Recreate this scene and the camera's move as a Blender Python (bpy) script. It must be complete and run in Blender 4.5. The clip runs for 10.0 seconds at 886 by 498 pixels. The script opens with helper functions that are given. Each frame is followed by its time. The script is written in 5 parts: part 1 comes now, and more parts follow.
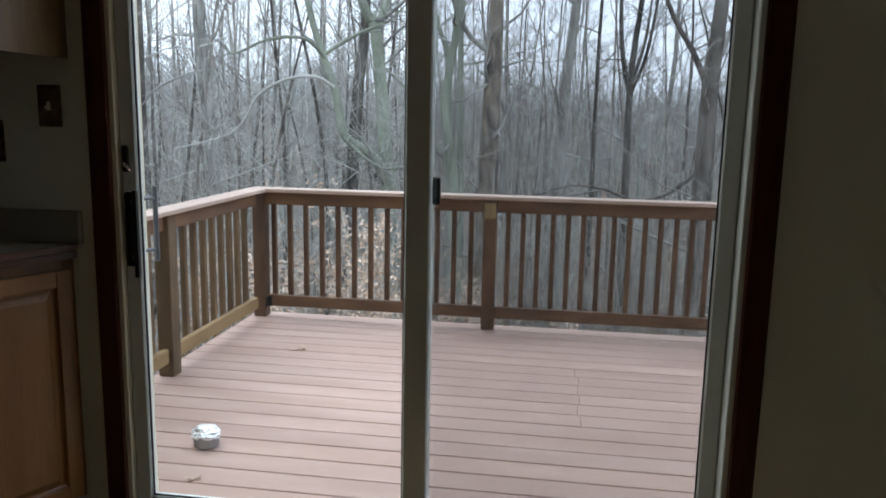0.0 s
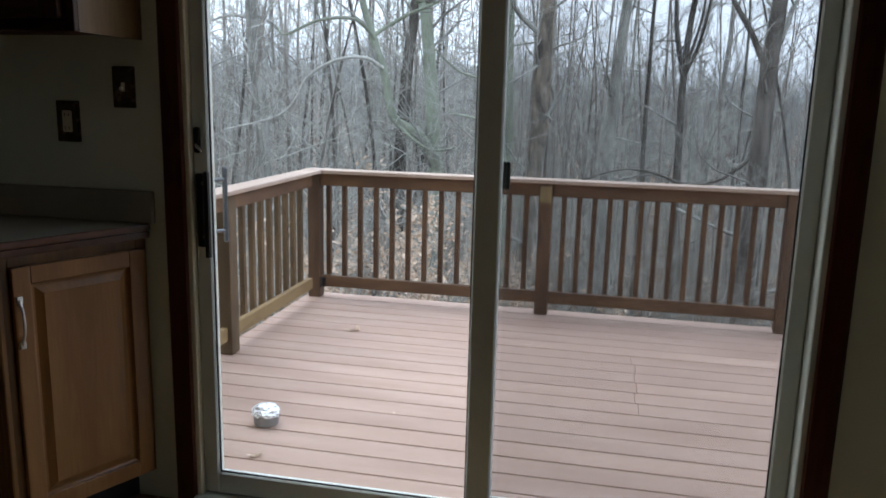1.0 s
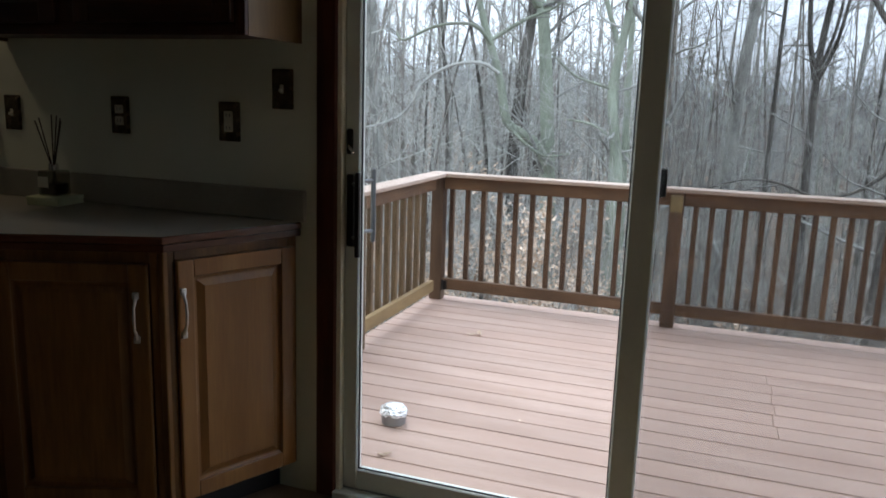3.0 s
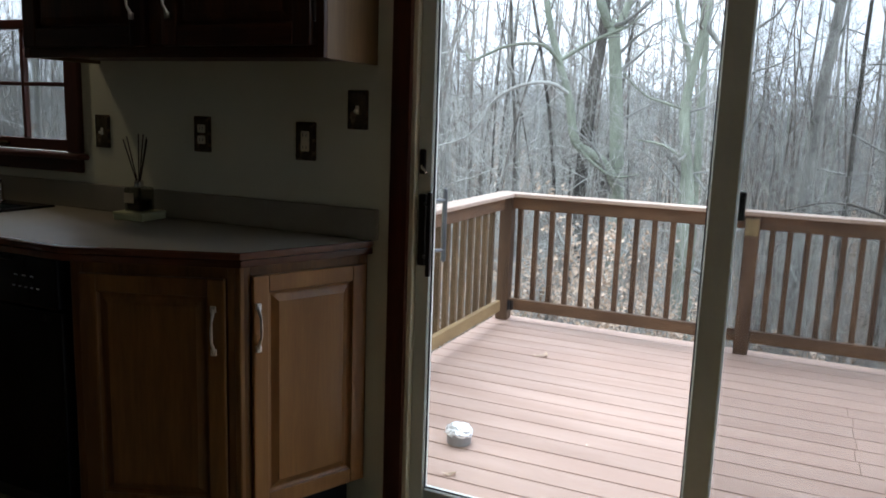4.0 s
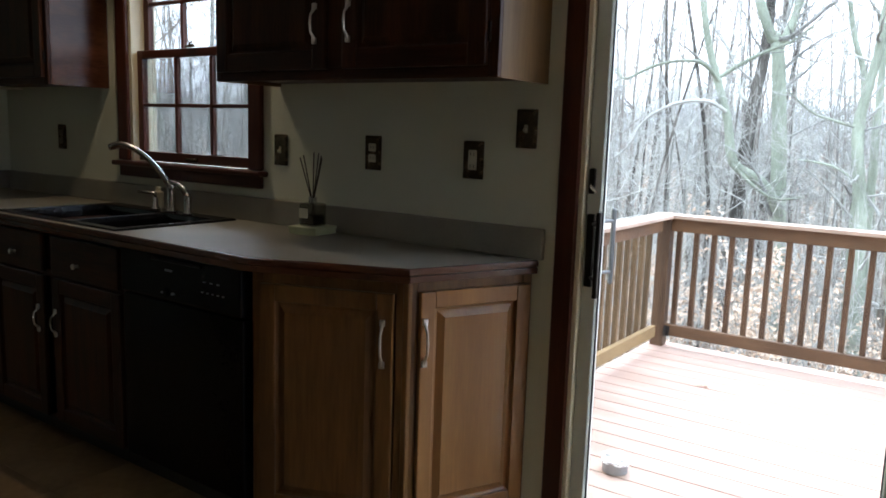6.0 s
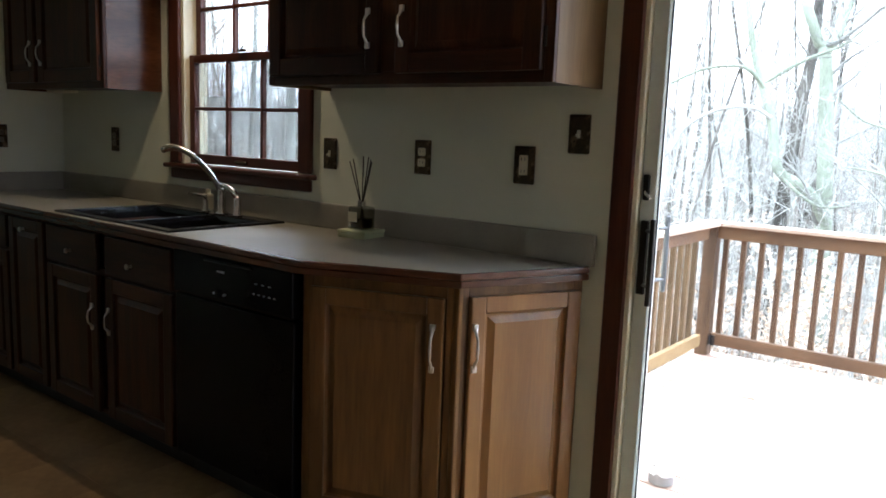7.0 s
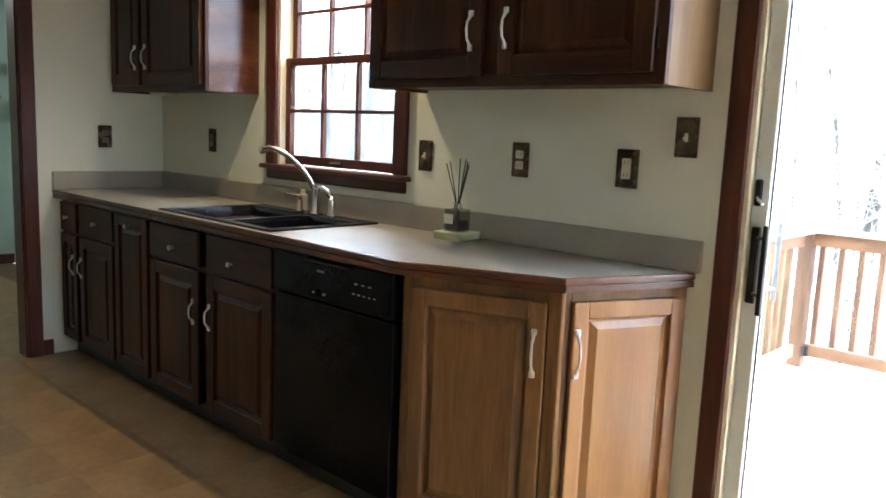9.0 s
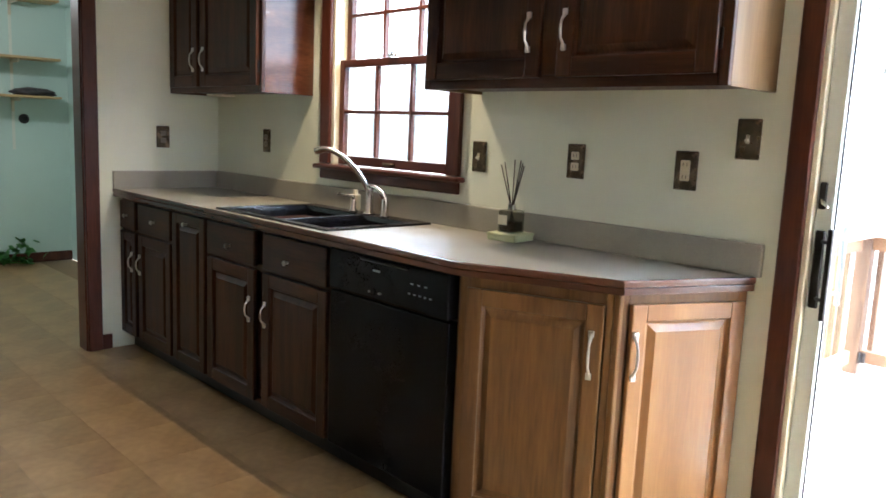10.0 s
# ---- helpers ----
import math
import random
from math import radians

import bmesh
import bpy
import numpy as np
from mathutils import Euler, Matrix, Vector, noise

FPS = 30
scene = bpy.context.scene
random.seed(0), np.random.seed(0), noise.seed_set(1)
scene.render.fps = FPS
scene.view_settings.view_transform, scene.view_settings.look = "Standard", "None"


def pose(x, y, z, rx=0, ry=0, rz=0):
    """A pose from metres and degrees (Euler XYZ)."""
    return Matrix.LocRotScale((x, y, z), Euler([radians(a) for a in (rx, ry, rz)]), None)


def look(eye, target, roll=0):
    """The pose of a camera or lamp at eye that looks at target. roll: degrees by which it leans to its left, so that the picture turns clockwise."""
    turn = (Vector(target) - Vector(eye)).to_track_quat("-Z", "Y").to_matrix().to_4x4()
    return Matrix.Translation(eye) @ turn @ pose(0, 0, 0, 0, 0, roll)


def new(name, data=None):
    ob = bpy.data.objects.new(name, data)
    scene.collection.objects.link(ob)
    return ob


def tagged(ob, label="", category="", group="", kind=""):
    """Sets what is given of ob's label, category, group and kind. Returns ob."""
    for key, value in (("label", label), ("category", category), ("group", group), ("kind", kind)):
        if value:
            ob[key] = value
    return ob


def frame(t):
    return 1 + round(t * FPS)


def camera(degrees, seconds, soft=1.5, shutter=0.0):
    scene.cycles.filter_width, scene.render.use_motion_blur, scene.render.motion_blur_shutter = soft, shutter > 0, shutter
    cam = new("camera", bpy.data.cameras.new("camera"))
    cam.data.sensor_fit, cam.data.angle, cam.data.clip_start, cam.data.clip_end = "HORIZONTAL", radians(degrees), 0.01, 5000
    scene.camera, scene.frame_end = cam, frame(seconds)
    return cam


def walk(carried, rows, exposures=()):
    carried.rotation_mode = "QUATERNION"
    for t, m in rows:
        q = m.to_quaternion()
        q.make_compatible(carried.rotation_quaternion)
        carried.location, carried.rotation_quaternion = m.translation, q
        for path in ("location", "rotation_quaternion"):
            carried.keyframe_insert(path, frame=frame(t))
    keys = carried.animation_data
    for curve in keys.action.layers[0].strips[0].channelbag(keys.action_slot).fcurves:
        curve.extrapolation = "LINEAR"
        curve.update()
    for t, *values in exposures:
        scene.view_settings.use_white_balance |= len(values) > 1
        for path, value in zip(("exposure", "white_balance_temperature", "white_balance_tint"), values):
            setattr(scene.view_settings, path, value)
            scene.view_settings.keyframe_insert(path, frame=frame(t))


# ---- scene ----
cam = camera(59.6, 10.0, soft=1.7)
PATH = [
    (0, (1.535, -2.124, 1.312), (1.238, -0.175, 0.976), 1.1),
    (0.5, (1.491, -2.121, 1.312), (1.149, -0.183, 0.952), 1.2),
    (1, (1.46, -2.115, 1.315), (1.055, -0.195, 0.931), 1.4),
    (1.5, (1.42, -2.112, 1.315), (0.946, -0.21, 0.917), 1.5),
    (2, (1.382, -2.114, 1.312), (0.836, -0.231, 0.915), 1.7),
    (3.5, (1.321, -2.129, 1.306), (0.587, -0.304, 0.945), 1.9),
    (4, (1.318, -2.134, 1.31), (0.494, -0.343, 0.974), 2.0),
    (4.5, (1.316, -2.146, 1.309), (0.395, -0.398, 0.996), 2.0),
    (5, (1.287, -2.138, 1.306), (0.271, -0.442, 1.003), 2.1),
    (5.5, (1.264, -2.146, 1.306), (0.174, -0.496, 1.003), 1.9),
    (7, (1.206, -2.181, 1.304), (-0.013, -0.622, 1.013), 2.2),
    (7.5, (1.182, -2.191, 1.304), (-0.066, -0.655, 1.012), 2.3),
    (8, (1.161, -2.201, 1.301), (-0.113, -0.687, 1.011), 2.4),
    (8.5, (1.143, -2.216, 1.305), (-0.17, -0.736, 1.011), 2.4),
    (9, (1.125, -2.239, 1.303), (-0.228, -0.796, 1.009), 2.4),
    (9.5, (1.109, -2.259, 1.306), (-0.283, -0.855, 1.009), 2.4),
    (10, (1.1, -2.282, 1.303), (-0.328, -0.914, 1.006), 2.5),
]
EXPOSURES = [(t, stops, kelvin, 9) for t, stops, kelvin in (
    (0.0, 0.45, 6200), (2.0, 0.52, 6200), (3.5, 0.75, 6250), (4.5, 1.1, 6200), (5.5, 1.52, 6150), (7.0, 2.5, 6100),
    (7.5, 2.98, 6100), (8.5, 3.65, 6050), (9.0, 4.0, 6000), (10.0, 4.45, 5900))]
walk(cam, [(t, look(eye, target, roll)) for t, eye, target, roll in PATH], EXPOSURES)

# ---- world, sun and lamps ----
world = bpy.data.worlds.new("overcast_sky")
scene.world = world
world.use_nodes = True
wn, wl = world.node_tree.nodes, world.node_tree.links
wn.clear()
w_out = wn.new("ShaderNodeOutputWorld")
w_bg = wn.new("ShaderNodeBackground")
w_sky = wn.new("ShaderNodeTexSky")
w_sky.sky_type = "NISHITA"
w_sky.sun_disc = False
w_sky.sun_elevation, w_sky.sun_rotation = radians(50), radians(-60)
w_sky.air_density, w_sky.dust_density, w_sky.ozone_density = 1.0, 5.0, 1.0
w_bg.inputs["Strength"].default_value = 0.15
# overcast: an even cloud layer, brighter overhead than at the horizon
w_tc = wn.new("ShaderNodeTexCoord")
w_xyz = wn.new("ShaderNodeSeparateXYZ")
wl.new(w_tc.outputs["Generated"], w_xyz.inputs[0])
w_up = wn.new("ShaderNodeMapRange")
w_up.inputs["From Min"].default_value, w_up.inputs["From Max"].default_value = 0.0, 1.0
w_up.inputs["To Min"].default_value, w_up.inputs["To Max"].default_value = 1.3, 2.2
wl.new(w_xyz.outputs["Z"], w_up.inputs["Value"])
w_cloud = wn.new("ShaderNodeVectorMath")
w_cloud.operation = "SCALE"
w_cloud.inputs[0].default_value = (6.9, 7.6, 9.0)
wl.new(w_up.outputs["Result"], w_cloud.inputs["Scale"])
w_mix = wn.new("ShaderNodeMixRGB")
w_mix.inputs["Fac"].default_value = 0.8
wl.new(w_sky.outputs["Color"], w_mix.inputs["Color1"])
wl.new(w_cloud.outputs["Vector"], w_mix.inputs["Color2"])
wl.new(w_mix.outputs["Color"], w_bg.inputs["Color"])
wl.new(w_bg.outputs["Background"], w_out.inputs["Surface"])

sun_data = bpy.data.lights.new("veiled_sun", "SUN")
sun_data.energy, sun_data.angle, sun_data.color = 0.8, radians(30), (1.0, 0.96, 0.9)
sun = new("veiled_sun", sun_data)
sun.matrix_world = look((-6, 6, 12), (0, 2, 0))

# warm bulb above the sink, and the lamp of the back room
sink_data = bpy.data.lights.new("sink_bulb", "SPOT")
sink_data.energy, sink_data.shadow_soft_size, sink_data.color = 4.0, 0.02, (1.0, 0.76, 0.48)
sink_data.spot_size, sink_data.spot_blend = radians(125), 0.6
sink_bulb = new("sink_bulb", sink_data)
sink_bulb.matrix_world = look((-1.67, -0.26, 2.375), (-1.63, -0.62, 0.0))
back_data = bpy.data.lights.new("back_room_bulb", "POINT")
back_data.energy, back_data.shadow_soft_size, back_data.color = 1.5, 0.08, (1.0, 0.97, 0.92)
back_bulb = new("back_room_bulb", back_data)
back_bulb.location = (-5.0, -1.5, 2.3)

# ---- materials ----
def base_mat(name, rough=0.5, metal=0.0):
    m = bpy.data.materials.new(name)
    m.use_nodes = True
    b = m.node_tree.nodes["Principled BSDF"]
    b.inputs["Roughness"].default_value = rough
    b.inputs["Metallic"].default_value = metal
    return m, m.node_tree.nodes, m.node_tree.links, b


def mottled(name, c1, c2, scale=4.0, fine=60.0, rough=0.5, rough_var=0.1, bump=0.1, metal=0.0, stretch=(1, 1, 1), detail=5.0, per_piece=0.0, spec=0.5, bump_dist=0.01):
    """Two-scale noise between two colours, with fine relief; stretch gives a grain direction."""
    m, n, l, b = base_mat(name, rough, metal)
    b.inputs["Specular IOR Level"].default_value = spec
    tc = n.new("ShaderNodeTexCoord")
    mp = n.new("ShaderNodeMapping")
    mp.inputs["Scale"].default_value = stretch
    l.new(tc.outputs["Object"], mp.inputs["Vector"])
    vec = mp.outputs["Vector"]
    if per_piece > 0:
        oi = n.new("ShaderNodeObjectInfo")
        off = n.new("ShaderNodeVectorMath")
        off.operation = "ADD"
        sc = n.new("ShaderNodeMath")
        sc.operation = "MULTIPLY"
        sc.inputs[1].default_value = 37.0
        l.new(oi.outputs["Random"], sc.inputs[0])
        l.new(vec, off.inputs[0])
        l.new(sc.outputs[0], off.inputs[1])
        vec = off.outputs[0]
    big = n.new("ShaderNodeTexNoise")
    big.inputs["Scale"].default_value, big.inputs["Detail"].default_value = scale, detail
    sml = n.new("ShaderNodeTexNoise")
    sml.inputs["Scale"].default_value, sml.inputs["Detail"].default_value = fine, 3.0
    l.new(vec, big.inputs["Vector"])
    l.new(vec, sml.inputs["Vector"])
    mixf = n.new("ShaderNodeMath")
    mixf.operation = "MULTIPLY_ADD"
    mixf.inputs[1].default_value = 0.35
    l.new(sml.outputs["Fac"], mixf.inputs[0])
    sub = n.new("ShaderNodeMath")
    sub.operation = "SUBTRACT"
    sub.inputs[1].default_value = 0.225
    l.new(big.outputs["Fac"], sub.inputs[0])
    l.new(sub.outputs[0], mixf.inputs[2])
    ramp = n.new("ShaderNodeValToRGB")
    ramp.color_ramp.elements[0].position, ramp.color_ramp.elements[1].position = 0.32, 0.68
    ramp.color_ramp.elements[0].color, ramp.color_ramp.elements[1].color = (*c1, 1), (*c2, 1)
    l.new(mixf.outputs[0], ramp.inputs["Fac"])
    col = ramp.outputs["Color"]
    if per_piece > 0:
        hsv = n.new("ShaderNodeHueSaturation")
        mr = n.new("ShaderNodeMapRange")
        mr.inputs["To Min"].default_value, mr.inputs["To Max"].default_value = 1 - per_piece, 1 + per_piece
        l.new(oi.outputs["Random"], mr.inputs["Value"])
        l.new(mr.outputs["Result"], hsv.inputs["Value"])
        l.new(col, hsv.inputs["Color"])
        col = hsv.outputs["Color"]
    l.new(col, b.inputs["Base Color"])
    rr = n.new("ShaderNodeMapRange")
    rr.inputs["To Min"].default_value, rr.inputs["To Max"].default_value = max(rough - rough_var, 0.02), min(rough + rough_var, 1)
    l.new(big.outputs["Fac"], rr.inputs["Value"])
    l.new(rr.outputs["Result"], b.inputs["Roughness"])
    if bump > 0:
        bp = n.new("ShaderNodeBump")
        bp.inputs["Strength"].default_value, bp.inputs["Distance"].default_value = bump, bump_dist
        l.new(mixf.outputs[0], bp.inputs["Height"])
        l.new(bp.outputs["Normal"], b.inputs["Normal"])
    return m


def clear_glass(name, tint=(0.97, 0.99, 0.98), dust=0.0):
    """Thin window glass: mostly clear, mirror-like at grazing angles."""
    m = bpy.data.materials.new(name)
    m.use_nodes = True
    n, l = m.node_tree.nodes, m.node_tree.links
    n.clear()
    out = n.new("ShaderNodeOutputMaterial")
    tr = n.new("ShaderNodeBsdfTransparent")
    tr.inputs["Color"].default_value = (*tint, 1)
    gl = n.new("ShaderNodeBsdfGlossy")
    gl.inputs["Roughness"].default_value = 0.02
    lw = n.new("ShaderNodeLayerWeight")
    lw.inputs["Blend"].default_value = 0.25
    fr = n.new("ShaderNodeMapRange")
    fr.inputs["To Min"].default_value, fr.inputs["To Max"].default_value = 0.02, 0.35
    l.new(lw.outputs["Facing"], fr.inputs["Value"])
    mx = n.new("ShaderNodeMixShader")
    l.new(fr.outputs[0], mx.inputs["Fac"])
    l.new(tr.outputs[0], mx.inputs[1])
    l.new(gl.outputs[0], mx.inputs[2])
    l.new(mx.outputs[0], out.inputs["Surface"])
    return m


def insect_screen(name):
    m = bpy.data.materials.new(name)
    m.use_nodes = True
    n, l = m.node_tree.nodes, m.node_tree.links
    n.clear()
    out = n.new("ShaderNodeOutputMaterial")
    tr = n.new("ShaderNodeBsdfTransparent")
    df = n.new("ShaderNodeBsdfDiffuse")
    df.inputs["Color"].default_value = (0.10, 0.10, 0.11, 1)
    mx = n.new("ShaderNodeMixShader")
    mx.inputs["Fac"].default_value = 0.23
    l.new(tr.outputs[0], mx.inputs[1])
    l.new(df.outputs[0], mx.inputs[2])
    l.new(mx.outputs[0], out.inputs["Surface"])
    return m


WALL = mottled("wall_paint", (0.75, 0.775, 0.655), (0.81, 0.835, 0.715), 1.5, 220, 0.75, 0.05, 0.06)
MINT = mottled("mint_paint", (0.52, 0.66, 0.62), (0.57, 0.71, 0.67), 1.2, 200, 0.7, 0.05, 0.06)
CEIL = mottled("ceiling_paint", (0.74, 0.74, 0.71), (0.8, 0.8, 0.77), 2, 180, 0.85, 0.05, 0.15)
# cabinet wood, darkened for the shade on fronts that face into the room
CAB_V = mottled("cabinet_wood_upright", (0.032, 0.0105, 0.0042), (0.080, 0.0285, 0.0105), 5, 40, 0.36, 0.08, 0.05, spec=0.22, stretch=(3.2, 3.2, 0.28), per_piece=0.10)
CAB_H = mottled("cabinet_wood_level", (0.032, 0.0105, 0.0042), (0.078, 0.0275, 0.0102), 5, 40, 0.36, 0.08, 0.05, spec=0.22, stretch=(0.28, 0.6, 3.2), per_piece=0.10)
CAB_DARK = mottled("cabinet_wood_deep", (0.05, 0.02, 0.01), (0.10, 0.042, 0.02), 5, 40, 0.33, 0.08, 0.04, stretch=(3.2, 3.2, 0.28), per_piece=0.08)
CAB_EDGE = mottled("counter_edge_wood", (0.062, 0.021, 0.010), (0.125, 0.046, 0.021), 5, 40, 0.25, 0.06, 0.03, stretch=(0.3, 0.6, 3))
# same wood lightened for side light: full on one end door, half beside it
CAB_LIT = mottled("cabinet_wood_lit", (0.225, 0.100, 0.031), (0.335, 0.158, 0.049), 4, 40, 0.32, 0.08, 0.03, stretch=(3.0, 3.0, 0.25), per_piece=0.05)
CAB_HALF_LIT = mottled("cabinet_knotty_half_lit", (0.115, 0.053, 0.018), (0.255, 0.125, 0.040), 3.2, 30, 0.34, 0.08, 0.03, stretch=(3.0, 3.0, 0.3), per_piece=0.05, detail=8, spec=0.4)
# end veneer, made paler than the fronts to show daylight on the cabinet's side
VENEER_LIT = mottled("cabinet_end_veneer_lit", (0.12, 0.067, 0.025), (0.21, 0.125, 0.052), 4, 40, 0.4, 0.08, 0.03, stretch=(3.0, 3.0, 0.25), per_piece=0.05, spec=0.3)
GREY_METAL = mottled("dull_grey_metal", (0.16, 0.165, 0.175), (0.22, 0.225, 0.24), 6, 160, 0.45, 0.08, 0.02, metal=0.6)
TRIM = mottled("mahogany_trim", (0.058, 0.016, 0.009), (0.11, 0.033, 0.017), 5, 45, 0.34, 0.08, 0.04, spec=0.3, stretch=(3, 3, 0.25), per_piece=0.06)
TRIM_H = mottled("mahogany_trim_level", (0.058, 0.016, 0.009), (0.11, 0.033, 0.017), 5, 45, 0.34, 0.08, 0.04, spec=0.3, stretch=(0.25, 3, 3), per_piece=0.06)
LAMINATE = mottled("counter_laminate", (0.30, 0.282, 0.238), (0.385, 0.362, 0.305), 3, 260, 0.33, 0.015, 0.02)
VINYL = mottled("door_vinyl", (0.66, 0.70, 0.64), (0.72, 0.76, 0.70), 2, 90, 0.42, 0.06, 0.03)
CREAM = mottled("cream_liner", (0.72, 0.66, 0.48), (0.78, 0.72, 0.55), 2, 90, 0.5, 0.06, 0.03)
BLACK_GLOSS = mottled("dishwasher_black", (0.005, 0.005, 0.006), (0.008, 0.008, 0.009), 3, 120, 0.2, 0.05, 0.01, spec=0.09)
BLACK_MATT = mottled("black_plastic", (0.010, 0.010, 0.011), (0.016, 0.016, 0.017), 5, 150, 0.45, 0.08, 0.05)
SINK = mottled("black_composite_sink", (0.006, 0.006, 0.008), (0.012, 0.012, 0.014), 6, 300, 0.2, 0.06, 0.03, spec=0.35)
CHROME = mottled("brushed_nickel", (0.62, 0.60, 0.57), (0.72, 0.70, 0.67), 8, 200, 0.22, 0.06, 0.02, metal=1.0)
PULL = mottled("satin_nickel_pull", (0.56, 0.54, 0.50), (0.68, 0.66, 0.62), 10, 200, 0.3, 0.08, 0.02, metal=1.0)
BRONZE = mottled("dark_bronze_hardware", (0.018, 0.016, 0.014), (0.035, 0.03, 0.027), 8, 160, 0.38, 0.08, 0.03, metal=0.6)
PLATE = mottled("antique_brass_plate", (0.08, 0.056, 0.034), (0.20, 0.14, 0.085), 22, 200, 0.26, 0.1, 0.05, metal=0.8)
IVORY = mottled("ivory_device", (0.60, 0.55, 0.42), (0.66, 0.61, 0.48), 8, 150, 0.4, 0.06, 0.02)
BROWN = mottled("brown_device", (0.13, 0.105, 0.075), (0.19, 0.155, 0.115), 8, 150, 0.4, 0.06, 0.02)
ALU = mottled("grey_aluminium", (0.42, 0.44, 0.48), (0.52, 0.54, 0.58), 6, 160, 0.3, 0.08, 0.02, metal=0.8)
GLASS = clear_glass("window_glass")
# kitchen panes tinted grey to cut the daylight falling on the counter
DIM_GLASS = clear_glass("dimmed_window_glass", (0.80, 0.83, 0.83))
JAR_GLASS = clear_glass("jar_glass", (0.62, 0.64, 0.60))
SCREEN = insect_screen("insect_mesh")
DECK = mottled("composite_decking", (0.36, 0.238, 0.19), (0.46, 0.325, 0.268), 3.0, 90, 0.62, 0.1, 0.15, stretch=(0.35, 2.2, 2.2), per_piece=0.07)
DECK_WOOD = mottled("stained_rail_wood", (0.066, 0.033, 0.017), (0.145, 0.079, 0.041), 6, 60, 0.65, 0.1, 0.2, stretch=(2.5, 2.5, 0.5), per_piece=0.08)
DECK_RAIL = mottled("stained_rail_wood_level", (0.086, 0.044, 0.022), (0.17, 0.092, 0.047), 6, 60, 0.65, 0.1, 0.2, stretch=(0.5, 0.5, 2.5), per_piece=0.10)
DECK_PALE = mottled("weathered_pine", (0.19, 0.12, 0.053), (0.32, 0.215, 0.10), 6, 60, 0.7, 0.1, 0.2, stretch=(2.5, 0.5, 2.5), per_piece=0.10)
CAP = mottled("rail_cap_composite", (0.36, 0.26, 0.205), (0.47, 0.355, 0.29), 3, 90, 0.55, 0.1, 0.1, per_piece=0.05)
DECK_OLIVE = mottled("weathered_olive_rail", (0.085, 0.051, 0.025), (0.18, 0.115, 0.06), 6, 60, 0.68, 0.1, 0.2, stretch=(2.5, 2.5, 0.5), per_piece=0.14)
YELLOW_WOOD = mottled("fresh_pine_block", (0.19, 0.135, 0.06), (0.29, 0.21, 0.105), 8, 60, 0.7, 0.1, 0.15, stretch=(3, 3, 0.5))
BARK = mottled("grey_bark", (0.20, 0.197, 0.18), (0.45, 0.445, 0.41), 3.0, 20, 0.9, 0.05, 0.9, stretch=(1.6, 1.6, 0.4), per_piece=0.22, spec=0.2, bump_dist=0.05)
BARK_DARK = mottled("dark_bark", (0.065, 0.059, 0.052), (0.21, 0.193, 0.173), 3.0, 22, 0.9, 0.05, 0.9, stretch=(1.6, 1.6, 0.4), per_piece=0.2, spec=0.2, bump_dist=0.05)
BARK_MOSS = mottled("mossy_bark", (0.19, 0.21, 0.165), (0.36, 0.395, 0.315), 1.2, 12, 0.9, 0.05, 0.9, stretch=(1.6, 1.6, 0.5), spec=0.2, bump_dist=0.05)
TWIG = mottled("pale_twigs", (0.34, 0.34, 0.315), (0.58, 0.585, 0.545), 1.5, 10, 0.9, 0.05, 0.0, per_piece=0.25, spec=0.2)
BARK_PATCH = mottled("patchy_bark", (0.10, 0.09, 0.08), (0.36, 0.31, 0.25), 3.5, 18, 0.9, 0.05, 0.9, stretch=(1.6, 1.6, 0.6), spec=0.2, bump_dist=0.05)
TWIG_DARK = mottled("dark_twigs", (0.16, 0.145, 0.127), (0.39, 0.36, 0.325), 0.8, 8, 0.9, 0.05, 0.0, per_piece=0.2, spec=0.2)
FALLEN = mottled("fallen_leaves", (0.17, 0.11, 0.07), (0.50, 0.39, 0.29), 2.5, 14, 0.9, 0.05, 0.0, spec=0.1)
TWIG_NEAR = mottled("near_twigs", (0.20, 0.20, 0.185), (0.48, 0.485, 0.455), 0.8, 8, 0.9, 0.05, 0.0, per_piece=0.2, spec=0.2)
LITTER = mottled("leaf_litter", (0.13, 0.092, 0.066), (0.34, 0.265, 0.205), 0.9, 11, 0.95, 0.03, 1.0, spec=0.1, bump_dist=0.08)
DRY_LEAF = mottled("dry_beech_leaf", (0.50, 0.37, 0.27), (0.74, 0.60, 0.48), 3, 30, 0.8, 0.05, 0.0, per_piece=0.1, spec=0.2)
# far woods paled to neutral grey, haze mixed into the colour
RIDGE = mottled("distant_wood_hazy", (0.26, 0.27, 0.265), (0.44, 0.45, 0.445), 0.06, 0.9, 0.95, 0.03, 0.0, spec=0.0, detail=8)
FOIL = mottled("crumpled_foil", (0.75, 0.76, 0.78), (0.85, 0.86, 0.88), 9, 60, 0.3, 0.1, 0.6, metal=0.7)
TIN = mottled("grey_tin", (0.20, 0.20, 0.21), (0.33, 0.33, 0.34), 9, 60, 0.4, 0.1, 0.2, metal=0.5)
GREEN = mottled("green_ivy_leaf", (0.06, 0.22, 0.05), (0.14, 0.40, 0.11), 9, 60, 0.45, 0.1, 0.1)
SHRUB = mottled("evergreen_leaf", (0.06, 0.10, 0.05), (0.14, 0.20, 0.11), 5, 40, 0.5, 0.1, 0.0, spec=0.3)
PALE_GREEN = mottled("pale_green_box", (0.55, 0.60, 0.38), (0.62, 0.67, 0.45), 9, 60, 0.5, 0.05, 0.02)
REED = mottled("dark_reed", (0.035, 0.025, 0.018), (0.07, 0.05, 0.035), 9, 60, 0.7, 0.05, 0.05)
